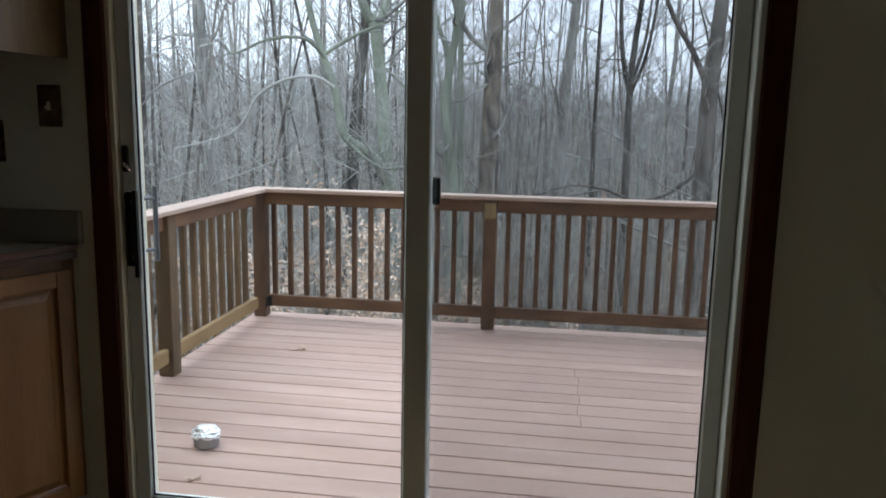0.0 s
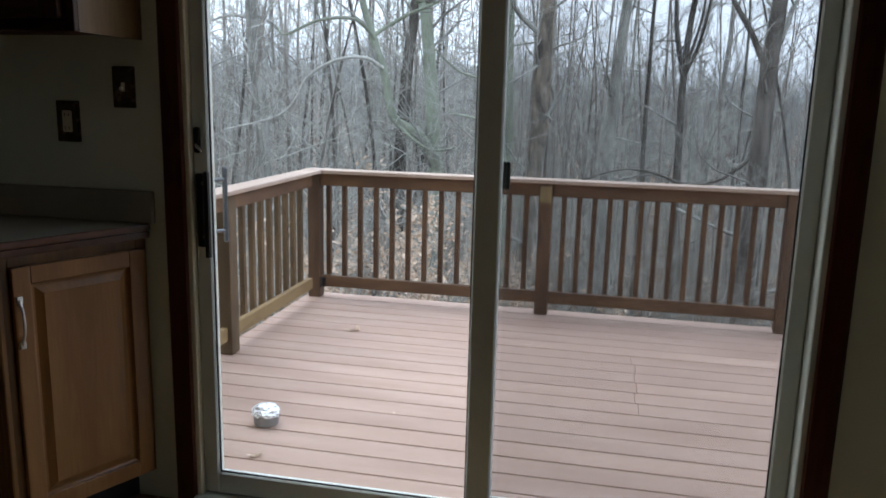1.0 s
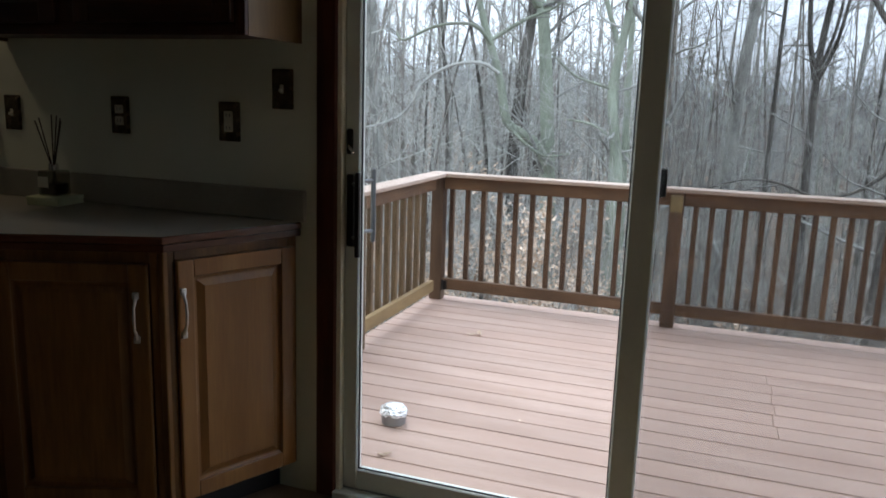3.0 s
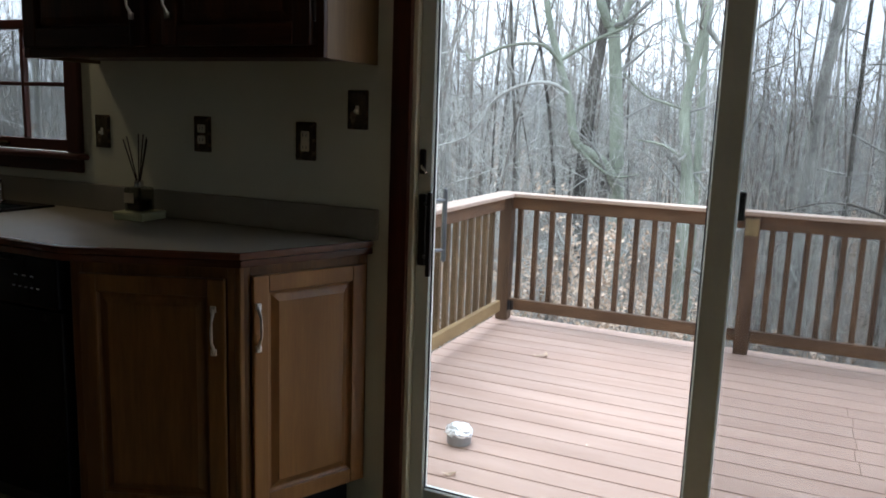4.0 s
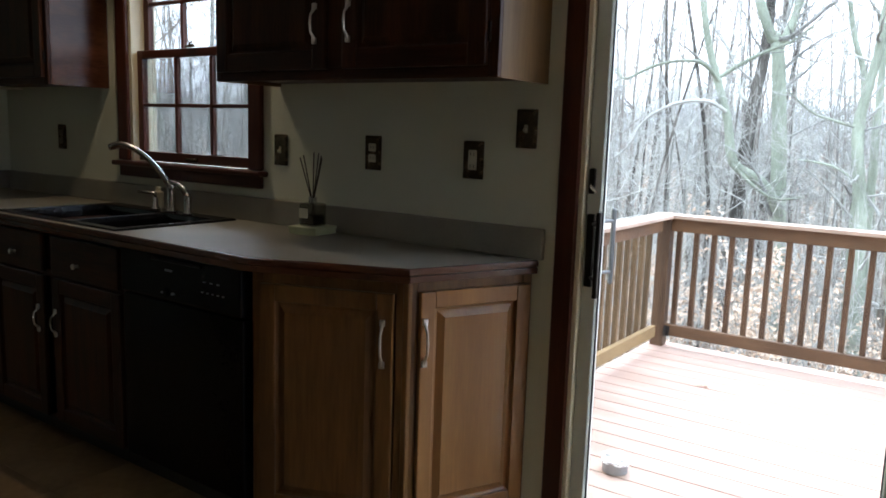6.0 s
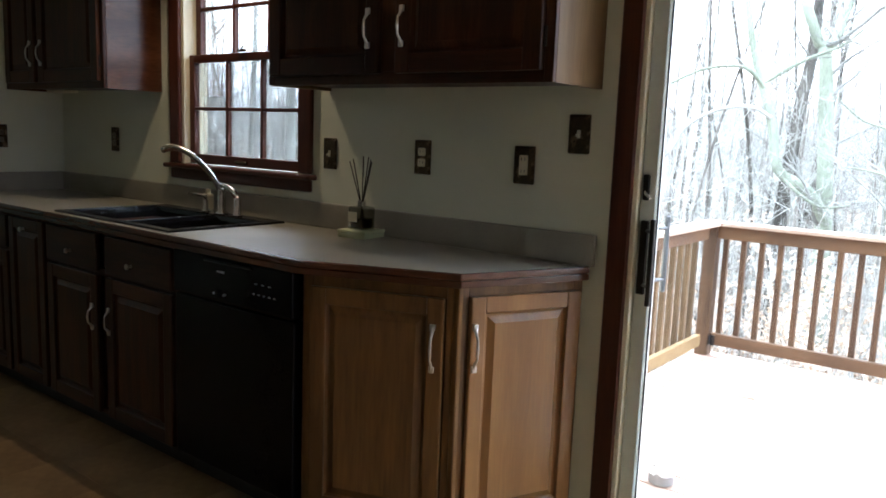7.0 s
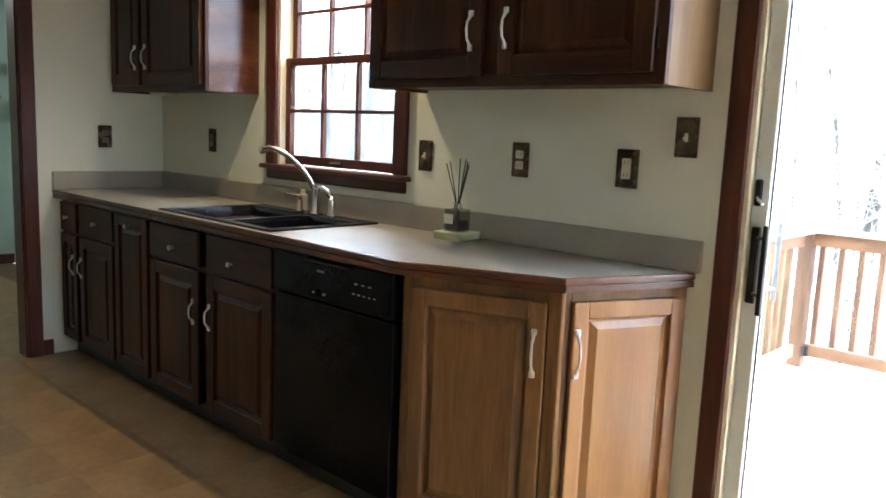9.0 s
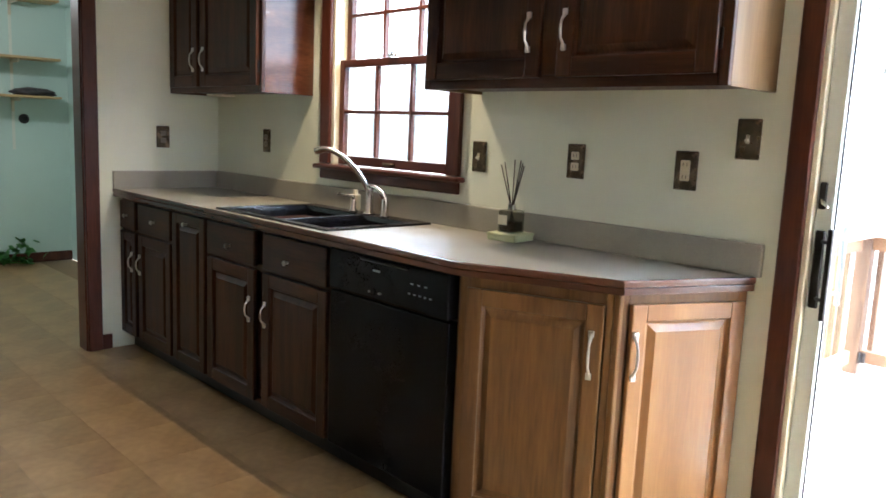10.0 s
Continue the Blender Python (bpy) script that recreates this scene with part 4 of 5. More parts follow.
for k in range(440):
    az = rng.uniform(-25, 60)
    dist = 20 + 36 * rng.random() ** 0.8
    x, y = spot(az, dist)
    foot = Vector((x, y, ground_z(x, y) - 0.3))
    h, r = rng.uniform(7, 15), rng.uniform(0.025, 0.075)
    lean = Vector((rng.gauss(0, 0.05), rng.gauss(0, 0.05), 1.0))
    line = [foot]
    for j in range(6):
        lean = (lean + Vector((rng.gauss(0, 0.035), rng.gauss(0, 0.035), 0))).normalized()
        line.append(line[-1] + lean * (h / 6))
    stems.bar(line, [r * (1 - 0.13 * j) for j in range(7)], 4)
    for j in range(9):
        i = rng.randrange(1, 6)
        p = line[i].lerp(line[i + 1], rng.random())
        a = rng.uniform(0, 2 * math.pi)
        limb(stems, rng, p, (math.cos(a), math.sin(a), rng.uniform(0.3, 1.3)), rng.uniform(0.8, 2.4), r * 0.4, 1, 3, 0.0, 0.2, 4, (3, 5))
stem_ob = new("young_woods", stems.mesh("young_woods", TWIG_DARK))
tagged(stem_ob, "crowded slender grey-brown stems in the woods", "woods", kind="stuff")

# ---- understorey: thin whips, and beech saplings that keep pale leaves ----
whips = Sticks()
for k in range(560):
    x, y = spot(rng.uniform(-24, 40), 12 + 16 * rng.random())
    z = ground_z(x, y)
    limb(whips, rng, (x, y, z - 0.1), (rng.gauss(0, 0.25), rng.gauss(0, 0.25), 1), rng.uniform(1.6, 4.2), rng.uniform(0.010, 0.022), 2, 4, 0.02, 0.14, 6, (2, 4))
brush = Sticks()
for k in range(280):
    x, y = spot(rng.uniform(-24, 40), 11 + 18 * rng.random())
    z = ground_z(x, y)
    limb(brush, rng, (x, y, z - 0.1), (rng.gauss(0, 0.6), rng.gauss(0, 0.6), 1), rng.uniform(1.2, 3.2), rng.uniform(0.009, 0.02), 2, 4, 0.03, 0.18, 6, (2, 4))
for k in range(170):
    x, y = spot(rng.uniform(-24, 4), 12 + 9 * rng.random())
    z = ground_z(x, y)
    limb(brush, rng, (x, y, z + rng.uniform(0, 0.6)), (rng.gauss(0, 1.0), rng.gauss(0, 0.5), 0.5), rng.uniform(1.2, 2.8), rng.uniform(0.010, 0.022), 2, 4, 0.04, 0.2, 6, (3, 5))
brush_ob = new("dark_brush", brush.mesh("dark_brush", TWIG_DARK))
tagged(brush_ob, "tangled dark brown brush on the slope", "brush", kind="stuff")
whip_ob = new("undergrowth", whips.mesh("undergrowth", TWIG_NEAR))
tagged(whip_ob, "thin grey whips and brush on the slope", "brush", kind="stuff")


def beech_sapling(seed, x, y, height):
    r = random.Random(seed)
    t = thing("sapling", (x, y, ground_z(x, y)), "young beech holding pale dry leaves", "sapling", "beech saplings behind the deck")
    st = Sticks()
    for k in range(5):
        limb(st, r, (r.gauss(0, 0.1), r.gauss(0, 0.1), -0.1), (r.gauss(0, 0.35), r.gauss(0, 0.35), 1), height * r.uniform(0.6, 1.0), 0.02, 2, 4, 0.0, 0.16, 6)
    v, f = [], []
    for q in r.sample(st.v, min(len(st.v), 1500)):
        if q.z < 0.6:
            continue
        s = r.uniform(0.035, 0.065)
        rot = Euler((r.uniform(-1.4, 1.4), r.uniform(-1.4, 1.4), r.uniform(0, 6.28))).to_matrix()
        i = len(v)
        v += [q + rot @ Vector(c) * s for c in ((0, 0, 0), (0.45, 0.6, 0.12), (0, 1.5, -0.15), (-0.45, 0.6, 0.12))]
        f += [(i, i + 1, i + 2), (i, i + 2, i + 3)]
    o = new("stems", st.mesh("stems", TWIG))
    o.parent = t
    me = bpy.data.meshes.new("dry_leaves")
    me.from_pydata([tuple(q) for q in v], [], f)
    me.materials.append(DRY_LEAF)
    o = new("dry_leaves", me)
    o.parent = t
    o["label"] = "pale dry leaves"


for k, (az, dist, h) in enumerate(((15, 11.5, 3.2), (12, 12.5, 2.8), (19, 13, 3.0), (8, 12.5, 2.4), (24, 14, 3.2), (5, 14, 2.6), (17, 15, 3.4), (10, 16, 3.2), (-4, 13.5, 2.2), (27, 16, 3.0))):
    beech_sapling(300 + k, *spot(az, dist), 0.78 * h)


def leaf_carpet(count):
    """Loose dry leaves strewn over the slope below the deck."""
    r = random.Random(811)
    v, f = [], []
    for k in range(count):
        x, y = spot(r.uniform(-26, 42), 8.5 + 19 * r.random() ** 0.8)
        q = Vector((x, y, ground_z(x, y) + 0.03 + 0.05 * r.random()))
        s = r.uniform(0.05, 0.10)
        rot = Euler((r.gauss(0, 0.6), r.gauss(0, 0.6), r.uniform(0, 6.28))).to_matrix()
        i = len(v)
        v += [q + rot @ Vector(c) * s for c in ((0, -0.7, 0), (0.5, 0, 0.15), (0, 0.9, -0.05), (-0.5, 0, 0.15))]
        f += [(i, i + 1, i + 2), (i, i + 2, i + 3)]
    me = bpy.data.meshes.new("leaf_carpet")
    me.from_pydata([tuple(q) for q in v], [], f)
    me.materials.append(FALLEN)
    tagged(new("fallen_leaves", me), "loose brown fallen leaves over the slope", "leaves", kind="stuff")


leaf_carpet(26000)


def low_shrub(seed, x, y, spread, height):
    """A small evergreen clump of many leaves on the slope."""
    r = random.Random(seed)
    z0 = ground_z(x, y)
    t = thing("shrub", (x, y, z0), "low green evergreen shrub on the leaf litter", "shrub", "low shrubs below the deck")
    v, f = [], []
    for k in range(420):
        a, d = r.uniform(0, 6.28), spread * math.sqrt(r.random())
        q = Vector((d * math.cos(a), d * math.sin(a), height * r.random() * (1.1 - d / spread) + 0.03))
        s = r.uniform(0.03, 0.06)
        rot = Euler((r.uniform(-1, 1), r.uniform(-1, 1), a)).to_matrix()
        i = len(v)
        v += [q + rot @ Vector(c) * s for c in ((0, 0, 0), (0.5, 0.7, 0.1), (0, 1.6, -0.1), (-0.5, 0.7, 0.1))]
        f += [(i, i + 1, i + 2), (i, i + 2, i + 3)]
    me = bpy.data.meshes.new("leaves")
    me.from_pydata([tuple(q) for q in v], [], f)
    me.materials.append(SHRUB)
    o = new("leaves", me)
    o.parent = t
    st = Sticks()
    for k in range(8):
        limb(st, r, (r.gauss(0, 0.1), r.gauss(0, 0.1), -0.05), (r.gauss(0, 0.8), r.gauss(0, 0.8), 1), height * 1.1, 0.012, 1, 4)
    o = new("stems", st.mesh("stems", BARK_DARK))
    o.parent = t


for k, (x, y, spread, height) in enumerate(((-4.9, 16.4, 0.6, 0.5), (-4.1, 16.2, 0.7, 0.45), (-3.3, 16.5, 0.6, 0.5), (1.15, 16.0, 0.35, 0.4), (2.2, 16.4, 0.4, 0.35))):
    low_shrub(400 + k, x, y, spread, height)

# ---- kitchen: cabinets ----
def pull(m, u, w0, w1, v0):
    """An arched pull between heights w0 and w1 on a face at v0."""
    wm, h = (w0 + w1) / 2, (w1 - w0)
    pts = [(u, v0 + 0.003, w0), (u, v0 + 0.010, w0 + 0.14 * h), (u, v0 + 0.021, w0 + 0.26 * h), (u, v0 + 0.024, wm), (u, v0 + 0.021, w1 - 0.26 * h), (u, v0 + 0.010, w1 - 0.14 * h), (u, v0 + 0.003, w1)]
    bm = tube(pts, [0.0068, 0.005, 0.0036, 0.0046, 0.0036, 0.005, 0.0068], 8)
    for w in (w0, w1):
        s = 1 if w == w0 else -1
        lo, hi = sorted((w - s * 0.009, w + s * 0.011))
        merge(bm, box(u - 0.0085, u + 0.0085, v0 - 0.001, v0 + 0.009, lo, hi, 0.003, seg=2))
    bm.transform(m)
    return bm


def knob(m, u, w, v0):
    bm = lathe([(0.007, 0.0), (0.005, 0.005), (0.005, 0.011), (0.011, 0.016), (0.0115, 0.020), (0.008, 0.024), (0.002, 0.025)], (u, v0, w), 14, axis=(0, 1, 0))
    bm.transform(m)
    return bm


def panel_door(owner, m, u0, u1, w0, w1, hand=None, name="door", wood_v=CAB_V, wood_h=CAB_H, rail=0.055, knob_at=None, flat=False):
    """A raised-panel front in the plane of m: frame, panel and pull."""
    t = 0.02
    if flat:
        d = part(name, box(u0, u1, 0.0, t, w0, w1, 0.006, m=m, seg=2), wood_h, owner)
    else:
        d = part(name, box(u0, u0 + rail, 0.0, t, w0, w1, 0.005, m=m, seg=2), wood_v, owner)
        part("stile", box(u1 - rail, u1, 0.0, t, w0, w1, 0.005, m=m, seg=2), wood_v, d)
        part("rail", box(u0 + rail, u1 - rail, 0.0, t - 0.0004, w0, w0 + rail, 0.0015, m=m), wood_h, d)
        part("rail", box(u0 + rail, u1 - rail, 0.0, t - 0.0004, w1 - rail, w1, 0.0015, m=m), wood_h, d)
        # raised panel: field with a sloped border
        a0, a1, b0, b1 = u0 + rail, u1 - rail, w0 + rail, w1 - rail
        bm = bmesh.new()
        rings = []
        for inset, v in ((0.0, 0.010), (0.006, 0.005), (0.012, 0.005), (0.030, 0.0155), (0.033, 0.0175)):
            inset = min(inset, (a1 - a0) * 0.3)
            rings.append([bm.verts.new(q) for q in ((a0 + inset, v, b0 + inset), (a1 - inset, v, b0 + inset), (a1 - inset, v, b1 - inset), (a0 + inset, v, b1 - inset))])
        for r0, r1 in zip(rings, rings[1:]):
            for k in range(4):
                bm.faces.new((r0[k], r0[(k + 1) % 4], r1[(k + 1) % 4], r1[k]))
        bm.faces.new(rings[-1])
        back = [bm.verts.new((q.co.x, 0.002, q.co.z)) for q in rings[0]]
        for k in range(4):
            bm.faces.new((back[k], back[(k + 1) % 4], rings[0][(k + 1) % 4], rings[0][k]))
        bm.faces.new(back[::-1])
        bm.transform(m)
        part("panel", bm, wood_v, d)
    if hand:
        part("handle", pull(m, hand[0], hand[1], hand[2], t), PULL, d, "satin nickel pull")
    if knob_at:
        part("knob", knob(m, knob_at[0], knob_at[1], t), PULL, d, "satin nickel knob")
    return d


FY = -0.588                      # front of the face frames
FRONT = face_frame((-10.0, FY), (10.0, FY))   # u = x + 10


def U(x):
    return x + 10.0


TOE = 0.095


def base_cabinet(x0, x1, label):
    c = thing("base_cabinet", ((x0 + x1) / 2, -0.3, 0.0), label, "cabinet", "base cabinets along the wall")
    bm = box(x0, x1, -0.57, -0.004, TOE, 0.872)
    part("body", bm, CAB_DARK, c)
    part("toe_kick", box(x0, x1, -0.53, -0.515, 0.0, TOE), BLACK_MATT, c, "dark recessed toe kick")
    for a, b in ((x0, x0 + 0.022), (x1 - 0.022, x1)):
        part("frame_stile", box(a, b, FY, -0.57, TOE, 0.872, 0.002), CAB_V, c)
    for a, b in ((0.855, 0.872), (TOE, TOE + 0.02), (0.68, 0.712)):
        part("frame_rail", box(x0 + 0.022, x1 - 0.022, FY, -0.57, a, b, 0.001), CAB_H, c)
    return c


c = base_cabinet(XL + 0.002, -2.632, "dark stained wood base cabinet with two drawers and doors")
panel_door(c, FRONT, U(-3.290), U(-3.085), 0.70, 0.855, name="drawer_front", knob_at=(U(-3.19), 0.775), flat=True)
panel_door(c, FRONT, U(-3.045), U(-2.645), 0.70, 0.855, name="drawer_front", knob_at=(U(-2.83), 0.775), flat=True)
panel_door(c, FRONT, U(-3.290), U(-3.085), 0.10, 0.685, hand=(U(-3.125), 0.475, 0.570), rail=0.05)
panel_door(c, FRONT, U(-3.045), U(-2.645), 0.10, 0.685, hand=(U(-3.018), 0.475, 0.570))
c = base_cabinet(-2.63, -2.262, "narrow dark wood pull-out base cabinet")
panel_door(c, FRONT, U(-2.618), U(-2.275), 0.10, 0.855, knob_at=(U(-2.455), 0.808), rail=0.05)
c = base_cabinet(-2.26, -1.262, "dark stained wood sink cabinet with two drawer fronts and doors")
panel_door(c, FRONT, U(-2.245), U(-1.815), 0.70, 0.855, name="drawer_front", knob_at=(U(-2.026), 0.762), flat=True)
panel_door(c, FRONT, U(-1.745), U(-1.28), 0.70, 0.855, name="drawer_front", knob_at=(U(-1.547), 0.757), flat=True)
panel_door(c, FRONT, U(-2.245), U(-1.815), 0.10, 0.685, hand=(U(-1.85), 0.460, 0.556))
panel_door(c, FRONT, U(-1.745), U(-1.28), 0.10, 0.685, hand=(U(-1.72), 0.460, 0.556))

# dishwasher
dw = thing("dishwasher", (-0.93, -0.3, 0.0), "glossy black built-in dishwasher, door closed", "dishwasher")
part("body", box(-1.258, -0.602, -0.56, -0.01, TOE, 0.868), BLACK_MATT, dw)
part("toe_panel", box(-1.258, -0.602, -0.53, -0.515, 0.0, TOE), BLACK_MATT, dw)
part("door", box(-1.252, -0.608, -0.606, -0.562, 0.10, 0.705, 0.006, seg=2), BLACK_GLOSS, dw, "glossy black door")
ctl = part("control_panel", box(-1.252, -0.608, -0.614, -0.562, 0.712, 0.866, 0.008, seg=2), BLACK_GLOSS, dw, "glossy black control panel")
part("grip", box(-1.06, -0.80, -0.622, -0.612, 0.846, 0.856, 0.003), BLACK_MATT, ctl)
part("dial", lathe([(0.014, 0.0), (0.013, 0.006), (0.009, 0.008)], (-0.985, -0.614, 0.742), 20, axis=(0, -1, 0)), BLACK_GLOSS, ctl)
# two small metal bars put in for the glints on the glossy panel
for k in range(2):
    part("glint", box(-1.005 + 0.055 * k, -0.994 + 0.055 * k, -0.624, -0.612, 0.738, 0.745, 0.002), ALU, ctl)
for k in range(5):
    part("button", box(-0.80 + 0.026 * k, -0.788 + 0.026 * k, -0.6155, -0.612, 0.767, 0.772, 0.001), ALU, ctl, "small grey button")
for k in range(3):
    part("printed_bar", box(-0.79 + 0.034 * k, -0.775 + 0.034 * k, -0.6148, -0.6135, 0.802, 0.806), ALU, ctl, "small pale bar of print")
part("badge", box(-0.99, -0.95, -0.6155, -0.6135, 0.814, 0.821), ALU, ctl, "small plain metal badge")

# angled end cabinet with two doors
P1, P2, P3 = (-0.582, FY), (-0.118, -0.405), (0.072, -0.004)
endc = thing("corner_cabinet", (-0.25, -0.25, 0.0), "brown wood end cabinet, two angled panel doors coloured as lit from the side", "cabinet", "base cabinets along the wall")
part("body", prism([(-0.60, -0.004), (-0.60, -0.575), (-0.575, -0.575), (-0.128, -0.392), (0.055, -0.004)], TOE, 0.872), CAB_DARK, endc)
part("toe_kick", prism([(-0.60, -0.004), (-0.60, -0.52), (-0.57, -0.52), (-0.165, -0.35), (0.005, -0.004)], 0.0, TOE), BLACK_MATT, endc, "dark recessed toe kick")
MA, MB = face_frame(P1, P2), face_frame(P2, P3)
LA, LB = (Vector(P2) - Vector(P1)).length, (Vector(P3) - Vector(P2)).length
for m, ln in ((MA, LA), (MB, LB)):
    for a, b in ((0.0, 0.035), (ln - 0.035, ln)):
        part("frame_stile", box(a, b, -0.014, 0.0, TOE, 0.872, 0.002, m=m), CAB_HALF_LIT, endc)
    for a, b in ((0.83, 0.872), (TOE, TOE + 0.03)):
        part("frame_rail", box(0.035, ln - 0.035, -0.014, 0.0, a, b, 0.001, m=m), CAB_HALF_LIT, endc)
# door tones carry the side light: half lit, then fully lit
panel_door(endc, MA, 0.03, LA - 0.038, 0.105, 0.832, hand=(LA - 0.069, 0.615, 0.745), rail=0.052, wood_v=CAB_HALF_LIT, wood_h=CAB_HALF_LIT)
panel_door(endc, MB, 0.035, LB - 0.018, 0.105, 0.838, hand=(0.048, 0.62, 0.75), rail=0.050, wood_v=CAB_LIT, wood_h=CAB_LIT)
part("corner_post", box(P2[0] - 0.012, P2[0] + 0.010, P2[1] - 0.008, P2[1] + 0.012, TOE, 0.872, 0.003), CAB_HALF_LIT, endc)

# worktop with backsplash and wood edge
SX0, SX1, SY0, SY1 = -2.14, -1.33, -0.565, -0.085   # sink cut-out
top = thing("worktop", (-1.6, -0.3, 0.874), "pale grey-beige laminate worktop with dark wood edge", "worktop")
C1, C2, C3 = (-0.555, -0.642), (-0.083, -0.445), (0.104, -0.022)
bm = bmesh.new()
plan = {}


def corner(x, y):
    if (x, y) not in plan:
        plan[(x, y)] = bm.verts.new((x, y, 0.875))
    return plan[(x, y)]


XA, YF, YK = XL + 0.001, -0.625, -0.022
for ring in (((XA, YF), (SX0, YF), (SX0, SY0), (SX0, SY1), (SX0, YK), (XA, YK)), ((SX0, YF), (SX1, YF), (SX1, SY0), (SX0, SY0)), ((SX0, SY1), (SX1, SY1), (SX1, YK), (SX0, YK)),
             ((SX1, YF), (-0.559, YF), (-0.096, -0.432), (0.084, YK), (SX1, YK), (SX1, SY1), (SX1, SY0))):
    bm.faces.new([corner(*q) for q in ring])
raised = bmesh.ops.extrude_face_region(bm, geom=bm.faces[:])
bmesh.ops.translate(bm, verts=[v for v in raised["geom"] if isinstance(v, bmesh.types.BMVert)], vec=(0, 0, 0.039))
part("slab", bm, LAMINATE, top)


def edge_strip(p, q, ext0=0.0, ext1=0.0):
    m = face_frame(p, q)
    ln = (Vector(q) - Vector(p)).length
    bm = box(-ext0, ln + ext1, -0.018, 0.0, 0.894, 0.9155, 0.006, m=m, seg=2)
    box(-ext0, ln + ext1, -0.018, -0.004, 0.872, 0.893, 0.004, bm=bm, m=m, seg=2)
    return bm


part("edge", edge_strip((XL + 0.001, -0.642), C1, 0, 0.002), CAB_EDGE, top, "dark wood edge moulding")
part("edge", edge_strip(C1, C2, 0.0, 0.004), CAB_EDGE, top, "dark wood edge moulding")
part("edge", edge_strip(C2, C3, 0.0, 0.0), CAB_EDGE, top, "dark wood edge moulding")
bm = box(XL + 0.022, 0.11, -0.021, -0.001, 0.914, 1.014, 0.003)
part("backsplash", bm, LAMINATE, top)
part("side_splash", box(XL + 0.001, XL + 0.021, -0.64, -0.001, 0.914, 1.014, 0.003), LAMINATE, top)


# ---- sink, tap and soap pump ----
def sink():
    s = thing("sink", (-1.735, -0.32, 0.914), "black composite double-bowl sink set in the worktop", "sink")
    x0, x1, y0, y1 = -2.175, -1.30, -0.60, -0.055
    mid = (-1.70, -1.672)
    bm = box(x0, x1, y0, y0 + 0.042, 0.911, 0.922, 0.004)
    box(x0, x1, y1 - 0.085, y1, 0.911, 0.922, 0.004, bm=bm)
    box(x0, x0 + 0.045, y0 + 0.042, y1 - 0.085, 0.911, 0.922, 0.003, bm=bm)
    box(x1 - 0.045, x1, y0 + 0.042, y1 - 0.085, 0.911, 0.922, 0.003, bm=bm)
    part("rim", bm, SINK, s)
    for a, b in ((x0 + 0.045, mid[0]), (mid[1], x1 - 0.045)):
        bm = bmesh.new()
        rings = []
        for inset, z in ((0.0, 0.918), (0.006, 0.90), (0.02, 0.74), (0.05, 0.72)):
            rings.append([bm.verts.new(q) for q in ((a + inset, y0 + 0.042 + inset, z), (b - inset, y0 + 0.042 + inset, z), (b - inset, y1 - 0.085 - inset, z), (a + inset, y1 - 0.085 - inset, z))])
        for r0, r1 in zip(rings, rings[1:]):
            for k in range(4):
                bm.faces.new((r0[k], r0[(k + 1) % 4], r1[(k + 1) % 4], r1[k]))
        bm.faces.new(rings[-1])
        bowl = part("bowl", bm, SINK, s)
        part("drain", lathe([(0.04, 0.0), (0.038, 0.004), (0.02, 0.002)], ((a + b) / 2, -0.33, 0.721), 20), CHROME, bowl, "steel drain")
    part("divider", box(mid[0], mid[1], y0 + 0.042, y1 - 0.085, 0.88, 0.919, 0.004), SINK, s)
    return s


sink()
tap = thing("tap", (-1.675, -0.10, 0.922), "brushed nickel kitchen tap with a long arched spout", "tap")
bx, by = -1.675, -0.10
part("base", lathe([(0.028, 0.0), (0.028, 0.006), (0.018, 0.012), (0.017, 0.10), (0.014, 0.115)], (bx, by, 0.922), 20), CHROME, tap, smooth=True)
arc = []
for k in range(15):
    f = k / 14
    arc.append((bx - 0.012 - 0.215 * f ** 1.25, by - 0.145 * f ** 1.1, 1.03 + 0.178 * math.sin(min(1.0, f * 1.12) * math.pi * 0.5) - (0.0 if f < 0.85 else (f - 0.85) * 0.10)))
arc = [(bx, by, 1.0), (bx - 0.006, by, 1.02)] + arc
part("spout", tube(arc, [0.013] * 12 + [0.0135, 0.014, 0.0155, 0.016, 0.015], 12), CHROME, tap, smooth=True)
part("handle_post", lathe([(0.022, 0.0), (0.022, 0.005), (0.016, 0.012), (0.016, 0.07), (0.012, 0.085)], (bx + 0.112, by, 0.922), 18), CHROME, tap, smooth=True)
part("lever", tube([(bx + 0.112, by, 1.0), (bx + 0.085, by - 0.002, 1.028), (bx + 0.05, by - 0.006, 1.046), (bx - 0.0, by - 0.012, 1.052)], [0.014, 0.013, 0.010, 0.007], 10), CHROME, tap, smooth=True)
pump = thing("soap_pump", (-1.80, -0.095, 0.922), "brushed nickel soap pump beside the tap", "soap pump")
part("collar", lathe([(0.02, 0.0), (0.02, 0.005), (0.012, 0.012), (0.011, 0.05), (0.008, 0.055)], (-1.80, -0.095, 0.922), 16), CHROME, pump, smooth=True)
part("nozzle", tube([(-1.80, -0.095, 0.975), (-1.80, -0.095, 0.99), (-1.825, -0.105, 0.996), (-1.885, -0.125, 0.998)], [0.008, 0.009, 0.008, 0.006], 10), CHROME, pump, smooth=True)
bottle = thing("soap_bottle", (-1.835, -0.055, 0.922), "small cream plastic bottle behind the tap", "bottle")
part("bottle_body", box(-1.858, -1.813, -0.075, -0.04, 0.922, 1.0, 0.01, seg=2), IVORY, bottle)
part("bottle_cap", lathe([(0.012, 0.0), (0.012, 0.018), (0.009, 0.02)], (-1.836, -0.057, 1.0), 14), IVORY, bottle)

